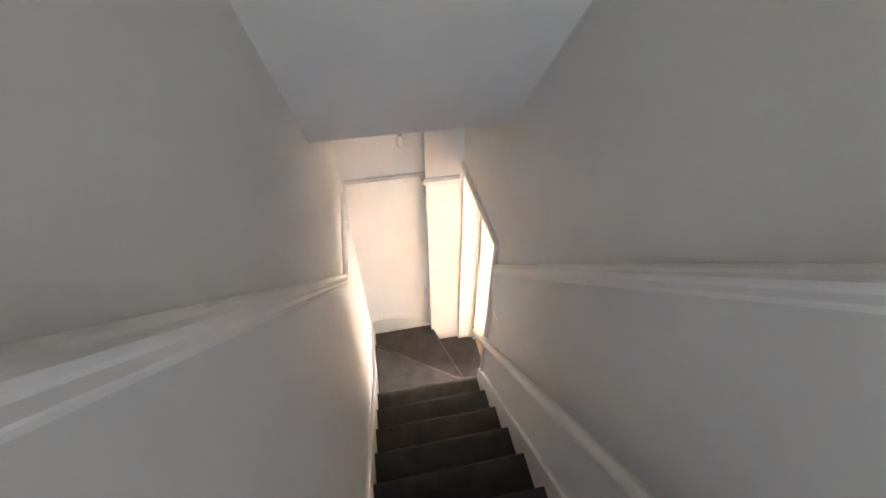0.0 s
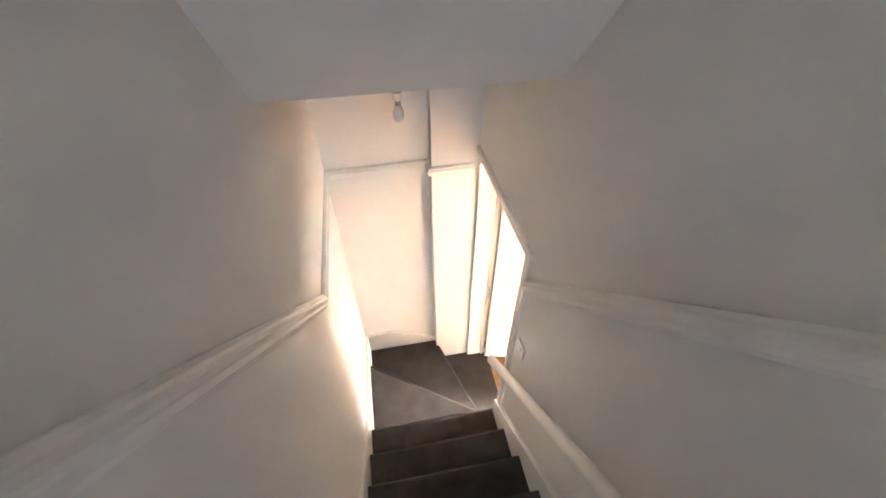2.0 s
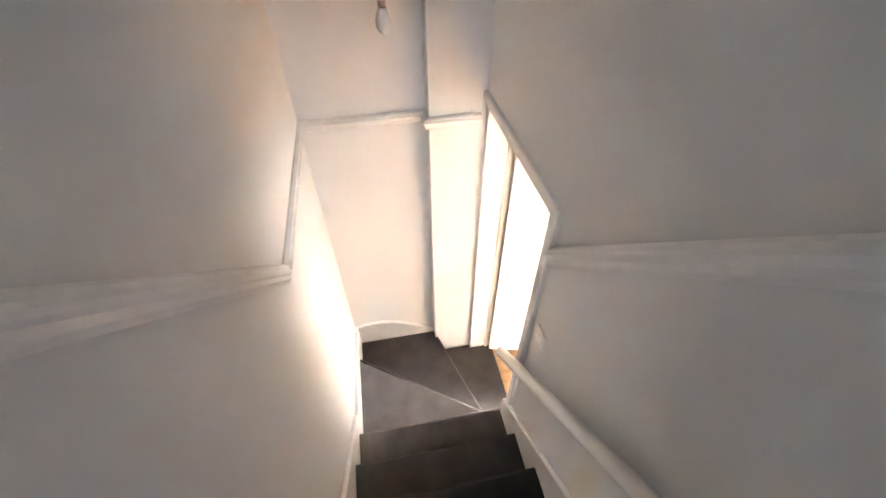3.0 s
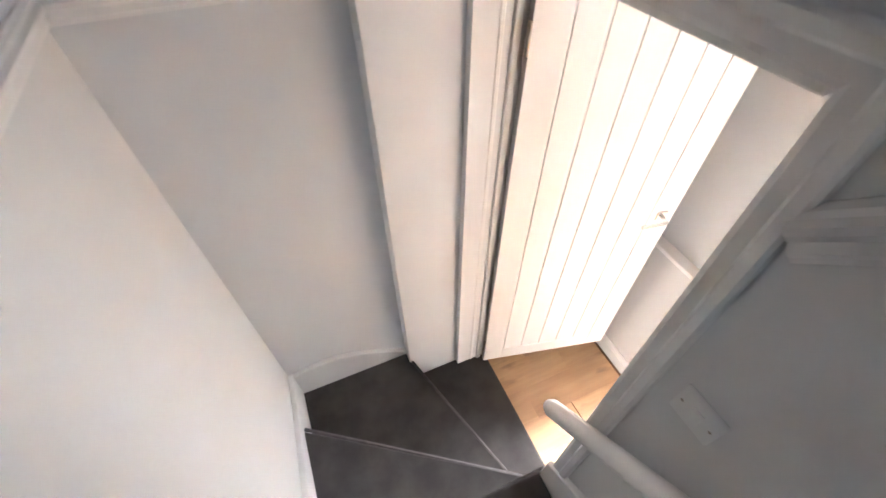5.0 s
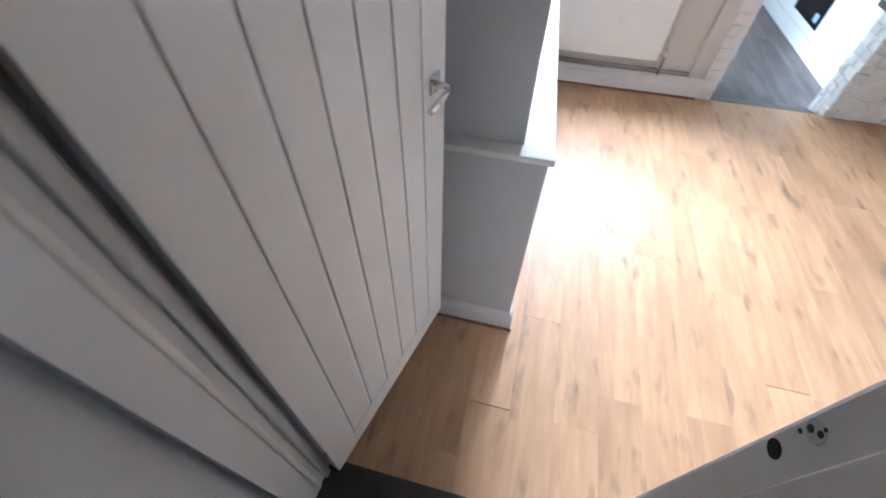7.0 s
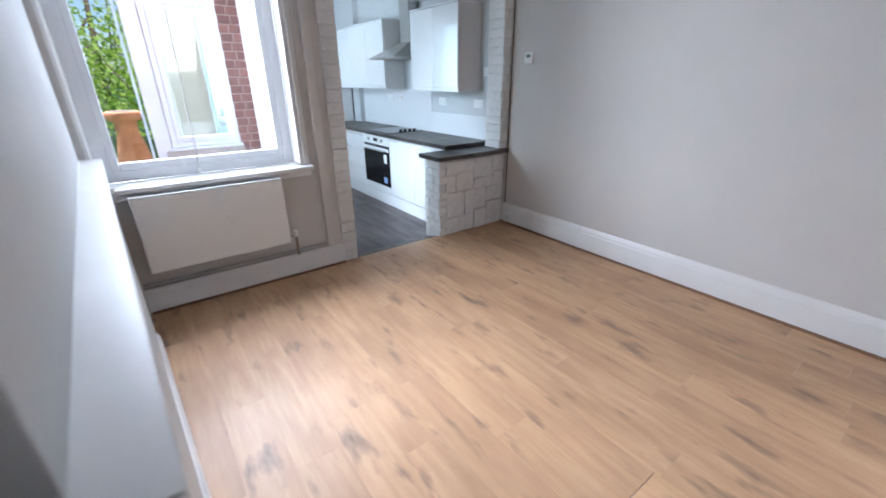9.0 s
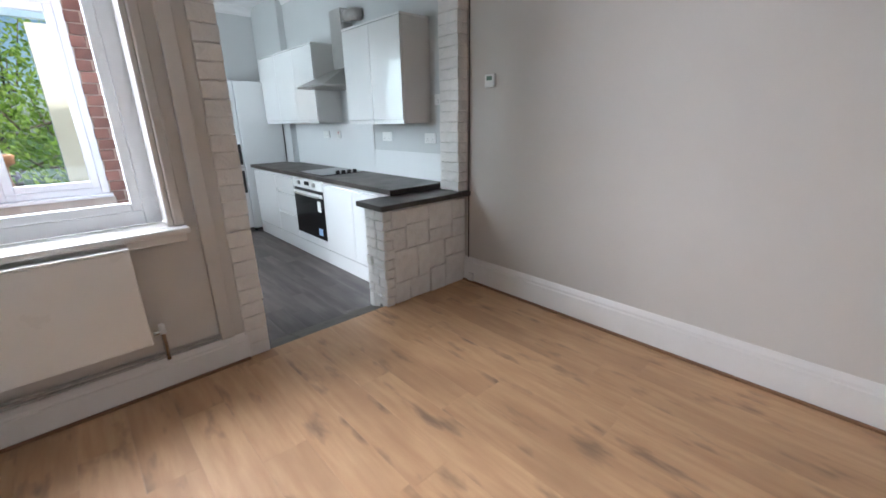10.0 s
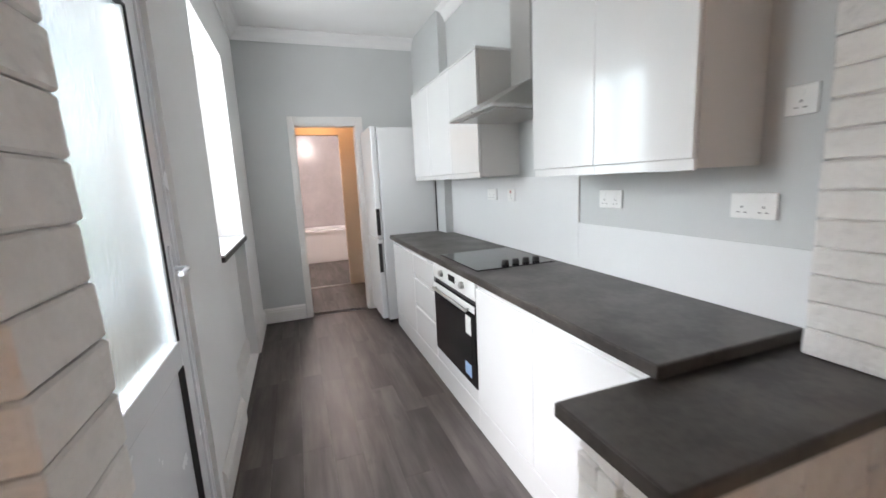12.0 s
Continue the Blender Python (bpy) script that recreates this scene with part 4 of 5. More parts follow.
def oven():
    x0, x1 = 1.385, 2.075
    o = empty("built_in_oven", ((x0 + x1) / 2, 0.3, KF), "built-in electric oven with black glass door", "oven")
    c = Vector(o.location)

    def b(nm, lo, hi, m, bev=0.0, par=o, label=""):
        return box(nm, tuple(Vector(lo) - c), tuple(Vector(hi) - c), m, par, bev, label)
    b("body", (x0, 0.02, KF + 0.15), (x1, FY - 0.03, 0.797), M_DARK)
    b("plinth", (x0, FY - 0.030, KF + 0.002), (x1, FY - 0.004, KF + 0.148), M_GLOSS)
    b("filler_strip", (x0 + 0.002, FY - 0.029, 0.086), (x1 - 0.002, FY - 0.002, 0.17), M_GLOSS, 0.003)
    p = b("control_panel", (x0 + 0.003, FY - 0.029, 0.685), (x1 - 0.003, FY + 0.002, 0.790), M_PLASTIC, 0.004, label="white control panel with two knobs")
    d = b("door", (x0 + 0.003, FY - 0.029, 0.172), (x1 - 0.003, FY + 0.004, 0.655), M_BLACK, 0.004, label="black glass oven door")
    b("vent_slot", (x0 + 0.003, FY - 0.029, 0.656), (x1 - 0.003, FY - 0.012, 0.684), M_DARK)
    b("door_trim", (x0 + 0.003, FY + 0.0045, 0.615), (x1 - 0.003, FY + 0.008, 0.6545), M_PLASTIC, 0.001, d)
    b("window_glass", (x0 + 0.06, FY + 0.0042, 0.23), (x1 - 0.06, FY + 0.0055, 0.56), M_BLACK, 0.0, d)
    b("label", (x0 + 0.06, FY + 0.0056, 0.47), (x0 + 0.135, FY + 0.0064, 0.58), M_PLASTIC, 0, d, "white energy label")
    b("label", (x0 + 0.07, FY + 0.0056, 0.215), (x0 + 0.16, FY + 0.0064, 0.29), M_BLUE, 0, d, "blue and white sticker")
    hx = [Vector((x, FY + 0.035, 0.625)) - c for x in (x0 + 0.06, x1 - 0.06)]
    part("handle", tube_bm(hx, 0.010, 12), M_STEEL, d)
    for x in (x0 + 0.08, x1 - 0.08):
        part("handle_post", tube_bm([Vector((x, FY + 0.004, 0.625)) - c, Vector((x, FY + 0.033, 0.625)) - c], 0.006, 8), M_STEEL, d)
    for x in (x0 + 0.17, x1 - 0.17):
        part("knob", tube_bm([Vector((x, FY + 0.002, 0.74)) - c, Vector((x, FY + 0.022, 0.74)) - c], [0.022, 0.019], 18), M_STEEL, p)
    b("clock_display", ((x0 + x1) / 2 - 0.055, FY + 0.0022, 0.722), ((x0 + x1) / 2 + 0.055, FY + 0.003, 0.762), M_BLACK, 0, p)


oven()
wt = empty("worktop", (1.77, 0.309, 0.7985), "long dark slate laminate worktop over the base cabinets", "worktop")
box("slab", (-1.565, -0.296, 0), (1.565, 0.294, 0.0405), M_WORKTOP, wt, 0.004)
box("front_edging", (-1.565, 0.2945, 0.002), (1.565, 0.2965, 0.0375), M_WORKTOP, wt, 0.0005)
box("end_edging", (-1.5675, -0.296, 0.002), (-1.5655, 0.294, 0.0375), M_WORKTOP, wt, 0.0005)

hob = empty("ceramic_hob", (1.72, 0.30, 0.8392), "black ceramic hob with four knobs", "hob")
box("glass_plate", (-0.29, -0.255, 0), (0.29, 0.25, 0.006), M_BLACK, hob, 0.002)
for i in range(4):
    part("knob", tube_bm([(-0.225, 0.04 - i * 0.068, 0.006), (-0.225, 0.04 - i * 0.068, 0.018), (-0.225, 0.04 - i * 0.068, 0.032)], [0.022, 0.021, 0.017], 16), M_DARK, hob)


def wall_unit(x0, x1, splits, z0, z1, label):
    u = empty("wall_cabinet", ((x0 + x1) / 2, 0.16, z0), label, "kitchen cabinet", "wall cabinets")
    c = Vector(u.location)

    def b(nm, lo, hi, m, bev=0.0, par=u):
        return box(nm, tuple(Vector(lo) - c), tuple(Vector(hi) - c), m, par, bev)
    b("body", (x0, 0.013, z0 + 0.006), (x1, 0.291, z1), M_CARCASS, 0.001)
    b("cornice", (x0 - 0.001, 0.013, z1 + 0.0005), (x1 + 0.001, 0.313, z1 + 0.017), M_GLOSS, 0.002)
    for a, e in zip(splits, splits[1:]):
        d = b("door", (a + 0.0015, 0.2925, z0 + 0.036), (e - 0.0015, 0.312, z1 - 0.002), M_GLOSS, 0.004)
        b("finger_pull", (a + 0.0015, 0.2925, z0), (e - 0.0015, 0.303, z0 + 0.035), M_GLOSS, 0.002, d)
    return u


wall_unit(0.372, 1.238, (0.372, 0.806, 1.238), 1.331, 2.135, "white gloss two-door wall cabinet with finger pulls")
wall_unit(1.872, 3.34, (1.872, 2.36, 2.85, 3.34), 1.345, 2.126, "white gloss wall cabinet beyond the cooker hood")

# cooker hood between the wall cabinets
hd = empty("cooker_hood", (1.61, 0.02, 1.685), "brushed steel chimney cooker hood", "cooker hood")
bm = bmesh.new()
lo = [(-0.30, 0, 0), (0.30, 0, 0), (0.30, 0.472, 0), (-0.30, 0.472, 0)]
mi = [(-0.30, 0, 0.014), (0.30, 0, 0.014), (0.30, 0.472, 0.014), (-0.30, 0.472, 0.014)]
hi = [(-0.11, 0, 0.185), (0.11, 0, 0.185), (0.11, 0.142, 0.185), (-0.11, 0.142, 0.185)]
rings = [[bm.verts.new(p) for p in r] for r in (lo, mi, hi)]
for r0, r1 in zip(rings, rings[1:]):
    for i in range(4):
        bm.faces.new((r0[i], r0[(i + 1) % 4], r1[(i + 1) % 4], r1[i]))
bm.faces.new(rings[0])
bm.faces.new(rings[2])
bmesh.ops.recalc_face_normals(bm, faces=list(bm.faces))
part("canopy", bevelled(bm, 0.003), M_STEEL, hd)
box("chimney", (-0.105, 0.001, 0.186), (0.105, 0.136, 0.722), M_STEEL, hd, 0.003)
box("filter", (-0.26, 0.04, -0.006), (0.26, 0.43, -0.0005), M_STEEL, hd, 0.002)
box("collar_plate", (-0.1065, 0.012, 0.600), (-0.1045, 0.124, 0.712), M_PLASTIC, hd, 0.0005, "pale duct collar plate")
part("duct", tube_bm([(-0.10, 0.068, 0.655), (-0.17, 0.068, 0.655), (-0.215, 0.060, 0.655), (-0.245, 0.040, 0.655), (-0.255, -0.005, 0.655)], [0.048, 0.049, 0.052, 0.053, 0.053], 16), M_PIPE, hd, "grey flexible extractor duct")
part("button", tube_bm([(-0.06, 0.4722, 0.007), (-0.06, 0.4745, 0.007)], 0.005, 10), M_DARK, hd)

# splashback
sp = empty("splashback", (0.2, 0.0125, 0.84), "white glossy splashback panels above the worktop", "splashback")
box("panel", (0.0, 0, 0), (1.062, 0.005, 0.24), M_SPLASH, sp, 0.001)
box("panel", (1.064, 0, 0), (3.13, 0.005, 0.495), M_SPLASH, sp, 0.001)
box("edge_strip", (1.057, 0.0, 0.241), (1.063, 0.007, 0.49), M_CARCASS, sp)
# dark strip in place of the shaded gap between splashback and fridge
tagged(box("fridge_gap_shade", (3.345, 0.0965, 0.84), (3.357, 0.105, 1.34), M_SHADOWGAP), "black strip for the shade in the gap beside the fridge", "cable")


def socket(x, z, w, gangs, label, depth_from=0.0175, red=False):
    s = empty("wall_socket", (x, depth_from, z), label, "wall socket", "kitchen sockets")
    box("plate", (-w / 2, 0, -0.043), (w / 2, 0.011, 0.043), M_PLASTIC, s, 0.004)
    for g in range(gangs):
        cx = (g - (gangs - 1) / 2) * 0.068
        for dx, dz, ww, hh in ((0, -0.004, 0.004, 0.008), (-0.011, -0.022, 0.007, 0.0035), (0.011, -0.022, 0.007, 0.0035)):
            box("pin_slot", (cx + dx - ww / 2, 0.0108, dz - hh / 2), (cx + dx + ww / 2, 0.0115, dz + hh / 2), M_DARK, s)
        box("rocker", (cx - 0.007, 0.0105, 0.012), (cx + 0.007, 0.014, 0.030), M_RED if red else M_PLASTIC, s, 0.0015)
    return s


socket(0.377, 1.206, 0.147, 2, "white double wall socket by the brick column", 0.0125)
socket(1.025, 1.212, 0.147, 2, "white double wall socket over the worktop", 0.0125)
socket(2.26, 1.217, 0.147, 2, "white double wall socket over the hob")
socket(0.266, 1.52, 0.086, 1, "white fused spur on the kitchen wall", 0.0125)
socket(1.97, 1.217, 0.086, 1, "white cooker switch with a red rocker", red=True)


def fridge():
    x0, x1, y0, y1, z1 = 3.365, 3.925, 0.10, 0.66, 1.875
    f = empty("fridge_freezer", ((x0 + x1) / 2, (y0 + y1) / 2, KF), "tall white fridge freezer with dark side handles", "fridge freezer")
    c = Vector(f.location)

    def b(nm, lo, hi, m=M_FRIDGE, bev=0.006, par=f, label=""):
        return box(nm, tuple(Vector(lo) - c), tuple(Vector(hi) - c), m, par, bev, label)
    b("body", (x0, y0, KF + 0.04), (x1, y1, z1 - 0.01), bev=0.008)
    up = b("fridge_door", (x0, y1 + 0.004, 0.805), (x1, y1 + 0.062, z1), bev=0.012)
    dn = b("freezer_door", (x0, y1 + 0.004, KF + 0.06), (x1, y1 + 0.062, 0.795), bev=0.012)
    b("handle", (x0 - 0.004, y1 + 0.022, 0.84), (x0 + 0.02, y1 + 0.058, 1.10), M_DARK, 0.003, up, "black recessed handle")
    b("handle", (x0 - 0.004, y1 + 0.022, 0.47), (x0 + 0.02, y1 + 0.058, 0.76), M_DARK, 0.003, dn, "black recessed handle")
    b("hinge_cover", (x1 - 0.1, y1 - 0.05, z1 - 0.009), (x1 - 0.02, y1 + 0.04, z1 + 0.012), M_PLASTIC, 0.004)
    for x in (x0 + 0.05, x1 - 0.05):
        for y in (y0 + 0.05, y1 - 0.03):
            part("foot", tube_bm([Vector((x, y, KF)) - c, Vector((x, y, KF + 0.042)) - c], 0.018, 10), M_DARK, f)


fridge()


# ---- kitchen yard door and window ----
def yard_door():
    x0, x1, z0, z1 = 0.43, 1.29, KF, 2.09
    d = empty("door_yard", ((x0 + x1) / 2, 1.90, z0), "white plastic door with patterned glass", "door", kind="structure")
    c = Vector(d.location)

    def b(nm, lo, hi, m=M_UPVC, bev=0.006, par=d, label=""):
        return box(nm, tuple(Vector(lo) - c), tuple(Vector(hi) - c), m, par, bev, label)
    fw = 0.05
    b("frame_side", (x0, 1.885, z0), (x0 + fw, 1.955, z1))
    b("frame_side", (x1 - fw, 1.885, z0), (x1, 1.955, z1))
    b("frame_head", (x0 + fw, 1.885, z1 - fw), (x1 - fw, 1.955, z1))
    a, e = x0 + fw + 0.004, x1 - fw - 0.004
    st = 0.095
    b("stile", (a, 1.892, z0 + 0.02), (a + st, 1.95, z1 - fw - 0.004))
    b("stile", (e - st, 1.892, z0 + 0.02), (e, 1.95, z1 - fw - 0.004))
    b("top_rail", (a + st, 1.892, z1 - fw - 0.004 - st), (e - st, 1.95, z1 - fw - 0.004))
    b("mid_rail", (a + st, 1.892, 0.70), (e - st, 1.95, 0.80))
    b("bottom_rail", (a + st, 1.892, z0 + 0.02), (e - st, 1.95, z0 + 0.12))
    b("lower_panel", (a + st, 1.912, z0 + 0.12), (e - st, 1.935, 0.70), bev=0.0)
    b("gasket", (e - st - 0.004, 1.8905, 0.80), (e - st + 0.002, 1.9125, z1 - fw - st), M_DARK, 0.0)
    b("gasket", (e - st - 0.003, 1.8905, z0 + 0.12), (e - st + 0.003, 1.9115, 0.70), M_DARK, 0.0)
    b("gasket", (a + st, 1.8905, z1 - fw - 0.004 - st - 0.004), (e - st - 0.0045, 1.9125, z1 - fw - 0.004 - st + 0.002), M_DARK, 0.0)
    b("glazing_bead", (e - st - 0.022, 1.896, 0.80), (e - st - 0.0045, 1.9175, z1 - fw - st - 0.009), M_UPVC, 0.004)
    g = b("pane", (a + st, 1.918, 0.80), (e - st, 1.924, z1 - fw - 0.004 - st), M_FROSTED, 0.0, label="patterned glass pane")
    g.visible_shadow = False
    h = b("handle_plate", (e - 0.062, 1.882, 0.93), (e - 0.034, 1.8915, 1.15), M_UPVC, 0.004)
    part("lever", tube_bm([Vector((e - 0.048, 1.884, 1.06)) - c, Vector((e - 0.048, 1.845, 1.06)) - c, Vector((e - 0.056, 1.838, 1.06)) - c, Vector((e - 0.155, 1.838, 1.055)) - c], 0.009, 10), M_UPVC, h)


yard_door()
kw = empty("window_kitchen", (2.615, 2.085, 0.968), "white plastic kitchen window with patterned glass", "window", kind="structure")
for nm, lo, hi in (("frame_side", (-0.55, 0, 0), (-0.49, 0.04, 1.39)), ("frame_side", (0.49, 0, 0), (0.55, 0.04, 1.39)), ("frame_head", (-0.49, 0, 1.33), (0.49, 0.04, 1.39)), ("frame_sill", (-0.49, 0, 0), (0.49, 0.04, 0.06)), ("mullion", (-0.03, 0, 0.06), (0.03, 0.04, 1.33))):
    box(nm, lo, hi, M_UPVC, kw, 0.006)
for a, e in ((-0.49, -0.03), (0.03, 0.49)):
    g = box("pane", (a, 0.016, 0.06), (e, 0.022, 1.33), M_FROSTED, kw)
    g.visible_shadow = False
ks = empty("kitchen_sill", (2.60, 1.94, 0.93), "white window sill shelf with a dark front edge", "window sill")
box("board", (-0.545, -0.09, 0.030), (0.568, 0.145, 0.042), M_SPLASH, ks, 0.002)
box("front_edging", (-0.56, -0.092, 0.0), (0.568, -0.072, 0.0295), M_DARK, ks, 0.002, "dark laminate front edge")
box("seal", (-0.54, 0.03, 0.0425), (0.56, 0.036, 0.0445), M_PIPE, ks)
box("batten", (-0.535, -0.0715, 0.002), (0.565, 0.014, 0.0295), M_CARCASS, ks)

# ---- lobby and bathroom things ----
lamp = empty("lobby_ceiling_lamp", (4.95, 1.1, 2.3), "round warm white lobby ceiling lamp", "ceiling lamp")
part("base", tube_bm([(0, 0, 0), (0, 0, -0.02)], 0.11, 24), M_PLASTIC, lamp)
part("diffuser", tube_bm([(0, 0, -0.02), (0, 0, -0.05), (0, 0, -0.07)], [0.10, 0.09, 0.04], 24), M_LAMP, lamp)
li = new("lobby_lamp_light", bpy.data.lights.new("lobby_lamp_light", "POINT"))
li.data.energy, li.data.color, li.data.shadow_soft_size = 4, (1.0, 0.50, 0.18), 0.08
li.location = (4.95, 1.1, 2.19)
bl = new("bathroom_lamp_light", bpy.data.lights.new("bathroom_lamp_light", "POINT"))
bl.data.energy, bl.data.color, bl.data.shadow_soft_size = 48, (1.0, 0.93, 0.88), 0.1
bl.location = (6.1, 1.1, 2.25)
bla = empty("bathroom_ceiling_lamp", (6.1, 1.1, 2.42), "small round bathroom ceiling lamp", "ceiling lamp")
part("base", tube_bm([(0, 0, 0), (0, 0, -0.03)], 0.12, 24), M_PLASTIC, bla)
part("diffuser", tube_bm([(0, 0, -0.03), (0, 0, -0.05)], [0.11, 0.09], 24), M_LAMP, bla)


def bath():
    t = empty("bathtub", (7.63, 1.0, KF), "white acrylic bathtub across the far wall", "bathtub")
    box("side_panel", (-0.37, -1.25, 0.002), (-0.345, 1.25, 0.56), M_BATH, t, 0.004)
    bm = bmesh.new()
    n = 40
    rings = []
    for sx, sy, z in ((0.40, 1.28, 0.56), (0.40, 1.28, 0.60), (0.385, 1.265, 0.612), (0.32, 1.17, 0.612), (0.30, 1.14, 0.59), (0.26, 1.05, 0.28), (0.2, 0.95, 0.2)):
        ring = []
        for i in range(n):
            a = 2 * math.pi * i / n
            ca, sa = math.cos(a), math.sin(a)
            ex = 0.22
            ring.append(bm.verts.new((sx * math.copysign(abs(ca) ** ex, ca), sy * math.copysign(abs(sa) ** ex, sa), z)))
        rings.append(ring)
    for r0, r1 in zip(rings, rings[1:]):
        for i in range(n):
            bm.faces.new((r0[i], r0[(i + 1) % n], r1[(i + 1) % n], r1[i]))
    bm.faces.new(rings[-1])
    bm.faces.new(rings[0])
    bmesh.ops.recalc_face_normals(bm, faces=list(bm.faces))
    part("tub", bm, M_BATH, t)
    part("tap", tube_bm([(0.2, 0.9, 0.60), (0.2, 0.9, 0.72), (0.2, 0.82, 0.74)], 0.013, 10), M_CHROME, t)


bath()


# ---- outdoors: lean-to wall with a window, garden ----
wall("wall_leanto", "x", 1.52, 1.60, (2.031, 2.86), (-0.36, 2.5), [(2.215, 2.80, 0.86, 2.15)], M_MORTAR, "brick lean-to wall in the yard")
window_unit("window_leanto", 1.50, 2.215, 2.80, 0.88, 2.15, [], "white plastic lean-to window seen through the glass", 0.045, 0.06, mat=M_UPVC_SHADED, sash=0.05, glass=M_TINTED)
tagged(box("sill_leanto", (1.45, 2.20, 0.855), (1.52, 2.83, 0.879), M_UPVC_SHADED, bevel=0.004), "white plastic outer sill", "outer sill", kind="structure")
tagged(box("sill_leanto_stone", (1.47, 2.19, 0.78), (1.519, 2.86, 0.854), M_STONE, bevel=0.006), "weathered concrete sill", "outer sill", kind="structure")
box_post = tagged(box("leanto_corner_post", (1.50, 2.81, -0.16), (1.62, 2.93, 2.5), M_UPVC_SHADED, bevel=0.006), "white plastic corner post of the lean-to", "post")
wall("wall_leanto_back", "x", 3.9, 3.98, (2.031, 2.93), (-0.36, 2.5), [(2.06, 2.90, 0.45, 2.42)], M_UPVC_SHADED, "white lean-to end with a large opening")
wall("wall_leanto_inner", "y", 2.0315, 2.046, (1.605, 3.89), (-0.34, 2.49), [(2.015, 3.215, 0.89, 2.41)], M_RENDER, "blue grey rendered house wall inside the lean-to")
roof = tagged(box("roof_leanto", (1.45, 2.031, 2.5), (4.0, 3.0, 2.51), M_TINTED), "glass lean-to roof", "roof", kind="structure")
roof.visible_shadow = False
tagged(box("trim_leanto_gutter", (1.44, 2.031, 2.44), (1.50, 3.0, 2.498), M_UPVC_SHADED, bevel=0.006), "white plastic lean-to roof edge", "roof edge", kind="structure")
bricks = empty("wall_leanto_bricks", (1.52, 2.0, 0), "red brick jamb with pale mortar", "brickwork", kind="structure")
brick_kinds = []
for i in range(4):
    r = random.Random(70 + i)
    bm = bmesh.new()
    add_box(bm, (-0.013, -0.048, -0.0325), (0.0, 0.048, 0.0325))
    for v in bm.verts:
        v.co += Vector((r.uniform(-0.002, 0.002), r.uniform(-0.003, 0.003), r.uniform(-0.002, 0.002)))
    brick_kinds.append(mesh_of("brick", bm, M_BRICK))
for i in range(34):
    for j in range(2):
        ob = new("brick", brick_kinds[(i * 3 + j) % 4])
        ob.parent = bricks
        off = 0.026 if i % 2 else 0.0
        ob.location = (0.0, 0.075 + j * 0.107 - off, -0.2 + i * 0.075)

planter = empty("garden_planter", (5.9, 3.15, -0.35), "tall orange terracotta planter in the garden", "planter")
part("pot", tube_bm([(0, 0, z) for z in (0.0, 0.06, 0.45, 0.75, 1.0, 1.18, 1.22, 1.33, 1.35)], [0.30, 0.31, 0.27, 0.22, 0.16, 0.17, 0.25, 0.26, 0.22], 20), M_TERRACOTTA, planter)
part("soil", tube_bm([(0, 0, 1.351), (0, 0, 1.36)], [0.20, 0.19], 16), M_BARK, planter)


def tree(place, height, spread, leaves, seed, label, mat, mat2, low=0.15):
    r = random.Random(seed)
    t = empty("tree", place, label, "tree", "garden trees")
    bm = tube_bm([(0, 0, 0), (r.uniform(-.1, .1), r.uniform(-.1, .1), height * 0.3), (r.uniform(-.2, .2), r.uniform(-.2, .2), height * 0.65), (0.1, 0.1, height * 0.92)], [0.13, 0.10, 0.06, 0.015], 9)
    part("trunk", bm, M_BARK, t)
    tips = []
    for i in range(16):
        a, z = r.uniform(0, 6.28), height * r.uniform(low, 0.85)
        rad = spread * (0.5 + 0.5 * math.sin(math.pi * min(1, z / height + 0.15))) * r.uniform(0.5, 1.0)
        tip = Vector((math.cos(a) * rad, math.sin(a) * rad, z + r.uniform(0.1, 0.6)))
        part("limb", tube_bm([(0, 0, z * 0.75), tip * 0.55 + Vector((0, 0, 0.1 * height * 0.3)), tip], [0.045, 0.025, 0.008], 6), M_BARK, t)
        tips.append(tip)
    for nm, m, share in (("crown", mat, 0.65), ("crown", mat2, 0.35)):
        verts, faces = [], []
        for k in range(int(leaves * share)):
            c = r.choice(tips) * r.uniform(0.55, 1.05) + Vector([r.gauss(0, 0.30) for _ in range(3)])
            c.z = max(c.z, 0.1)
            n = Vector([r.uniform(-1, 1) for _ in range(3)]).normalized()
            u = n.orthogonal().normalized()
            w = n.cross(u)
            s = r.uniform(0.05, 0.11)
            b0 = len(verts)
            verts += [c - u * s, c + w * s * 0.55 + n * s * 0.15, c + u * s, c - w * s * 0.55 + n * s * 0.15]
            faces.append((b0, b0 + 1, b0 + 2, b0 + 3))
        me = bpy.data.meshes.new(nm)
        me.from_pydata([tuple(v) for v in verts], [], faces)
        me.materials.append(m)
        ob = new(nm, me)
        ob.parent = t
        ob["kind"] = "stuff"


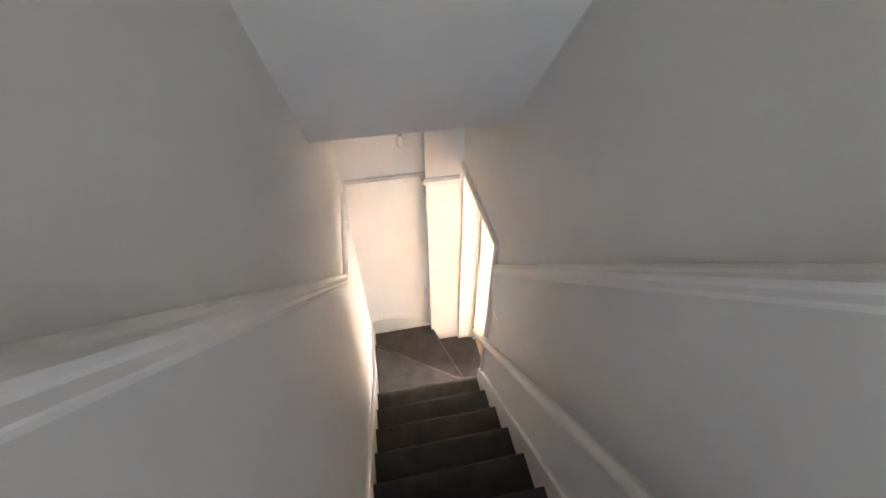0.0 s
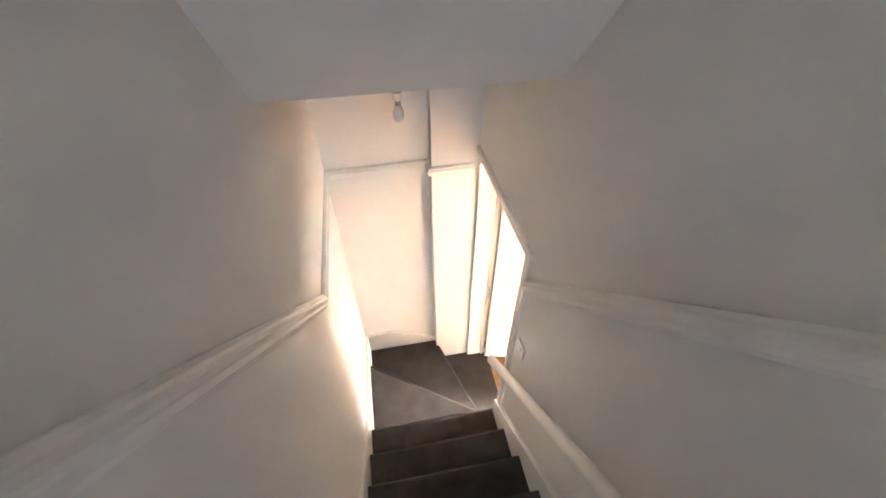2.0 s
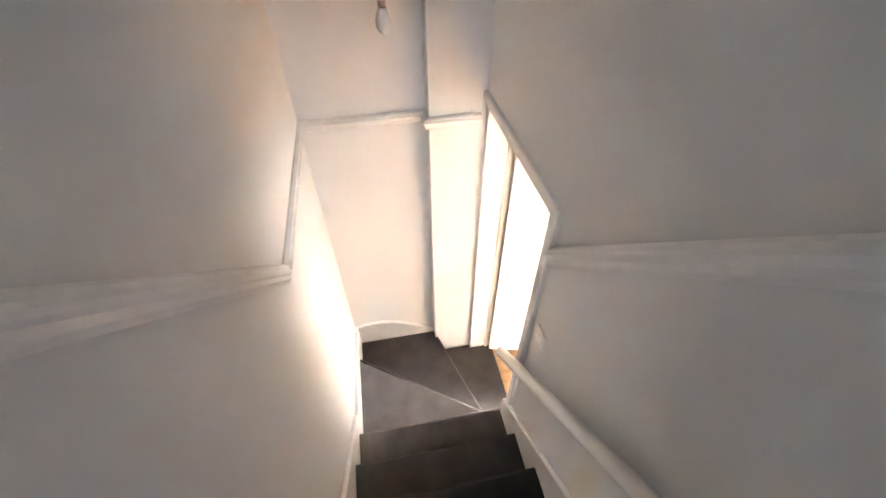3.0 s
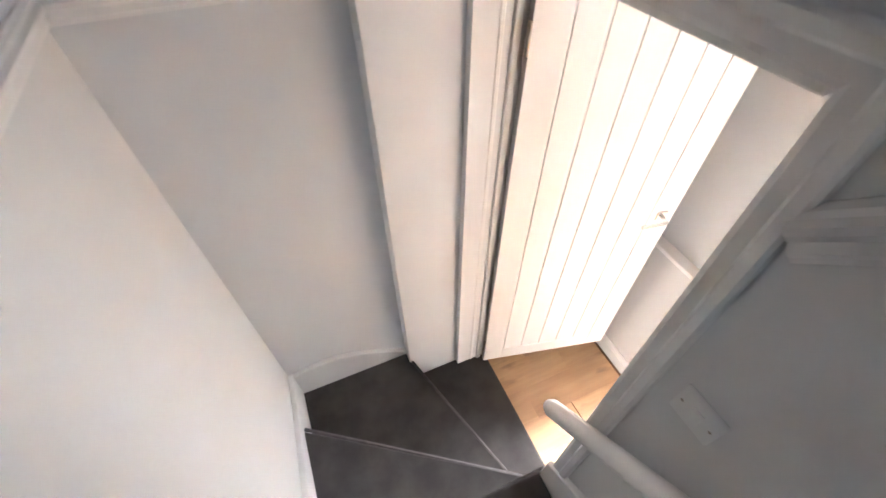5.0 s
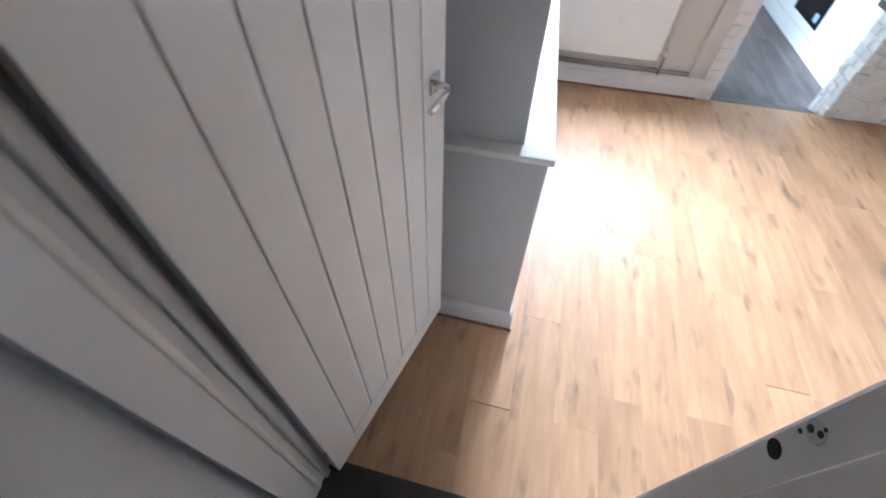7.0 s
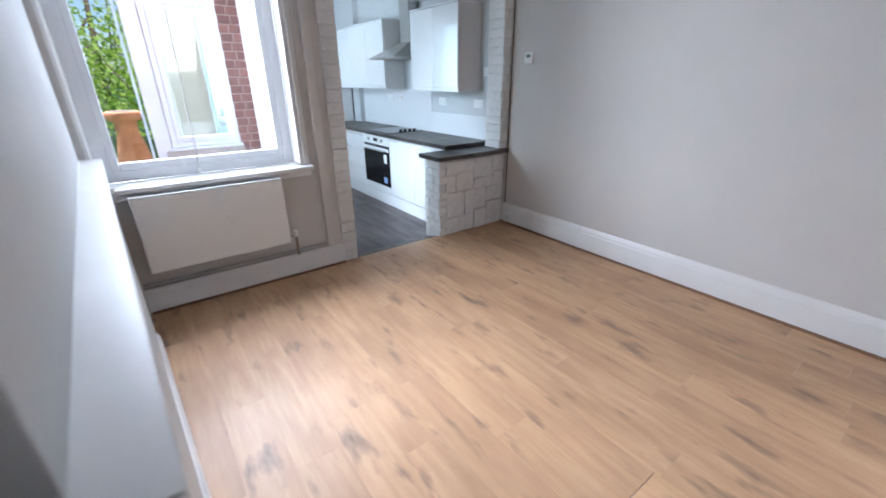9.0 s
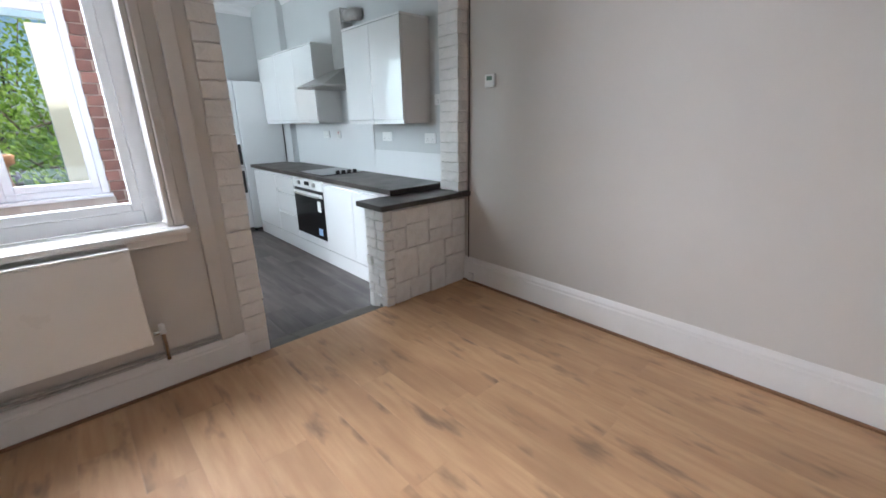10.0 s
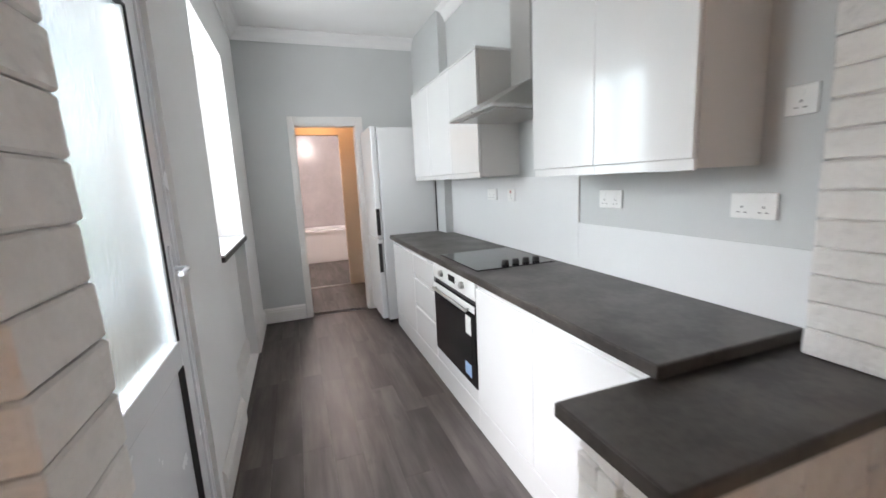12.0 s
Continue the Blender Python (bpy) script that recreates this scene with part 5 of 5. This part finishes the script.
for i, (x, y, h, s) in enumerate(((10.5, 2.2, 4.6, 1.9), (11.0, 4.6, 5.2, 2.1), (10.0, 6.8, 4.4, 1.8), (12.5, 0.2, 5.0, 2.0), (13.5, 3.4, 6.0, 2.4))):
    tree((x, y, -0.35), h, s, 2700, 100 + i, "leafy bright green garden tree", M_LEAF, M_LEAFDARK, 0.08)


# ---- floor boards, threshold slabs ----
def boards(floor_name, x0, x1, y0, y1, z, width, length, thick, mat, label, seed, gap=0.0005, clip=None):
    fl = empty(floor_name, (x0, y0, z), label, "floor", kind="structure")
    rnd = random.Random(seed)
    cache = {}
    rows = int(math.ceil((y1 - y0) / width))
    for i in range(rows):
        a, b = y0 + i * width, min(y0 + (i + 1) * width, y1)
        x = x0 - rnd.uniform(0.15, 0.95) * length
        while x < x1:
            s, e = max(x, x0), min(x + length, x1)
            x += length
            if e - s < 0.02:
                continue
            key = (round(e - s, 2), round(b - a, 3))
            L, W = e - s, b - a
            if key not in cache:
                bm = bmesh.new()
                add_box(bm, (gap / 2, gap / 2, -thick), (L - gap / 2, W - gap / 2, 0))
                top = [ed for ed in bm.edges if all(abs(v.co.z) < 1e-6 for v in ed.verts)]
                bmesh.ops.bevel(bm, geom=top, offset=0.0003, segments=1, affect="EDGES")
                cache[key] = mesh_of("plank", bm, mat)
            ob = new("plank", cache[key])
            ob.parent = fl
            ob.location = (s - x0, a - y0, 0)
    return fl


boards("floor", XS + 0.0, 0.0, 0.0, 4.1, 0.0, 0.19, 1.285, 0.011, M_OAK, "light oak laminate plank floor with dark knots", 3)
boards("floor_kitchen", 0.225, 5.27, 0.013, 1.868, KF, 0.152, 0.92, 0.01, M_GREYOAK, "dark grey wood effect vinyl plank floor", 8)
boards("floor_bath", 5.28, 8.05, -0.3, 2.3, KF, 0.152, 0.92, 0.01, M_GREYOAK, "dark grey wood effect vinyl plank bathroom floor", 9)
thr = empty("floor_threshold", (0, 0, 0), "grey stone threshold slabs sloping into the kitchen", "threshold", kind="structure")
n = 4
for i in range(n):
    a, b = 0.852 + i * 0.222, min(0.852 + (i + 1) * 0.222, 1.735)
    bm = prism_bm([(0.001, -0.09), (0.001, -0.002), (0.224, KF + 0.004), (0.224, -0.09)], "y", a + 0.003, b - 0.003)
    ob = part("slab", bevelled(bm, 0.003, 1), M_TILEGREY, thr)
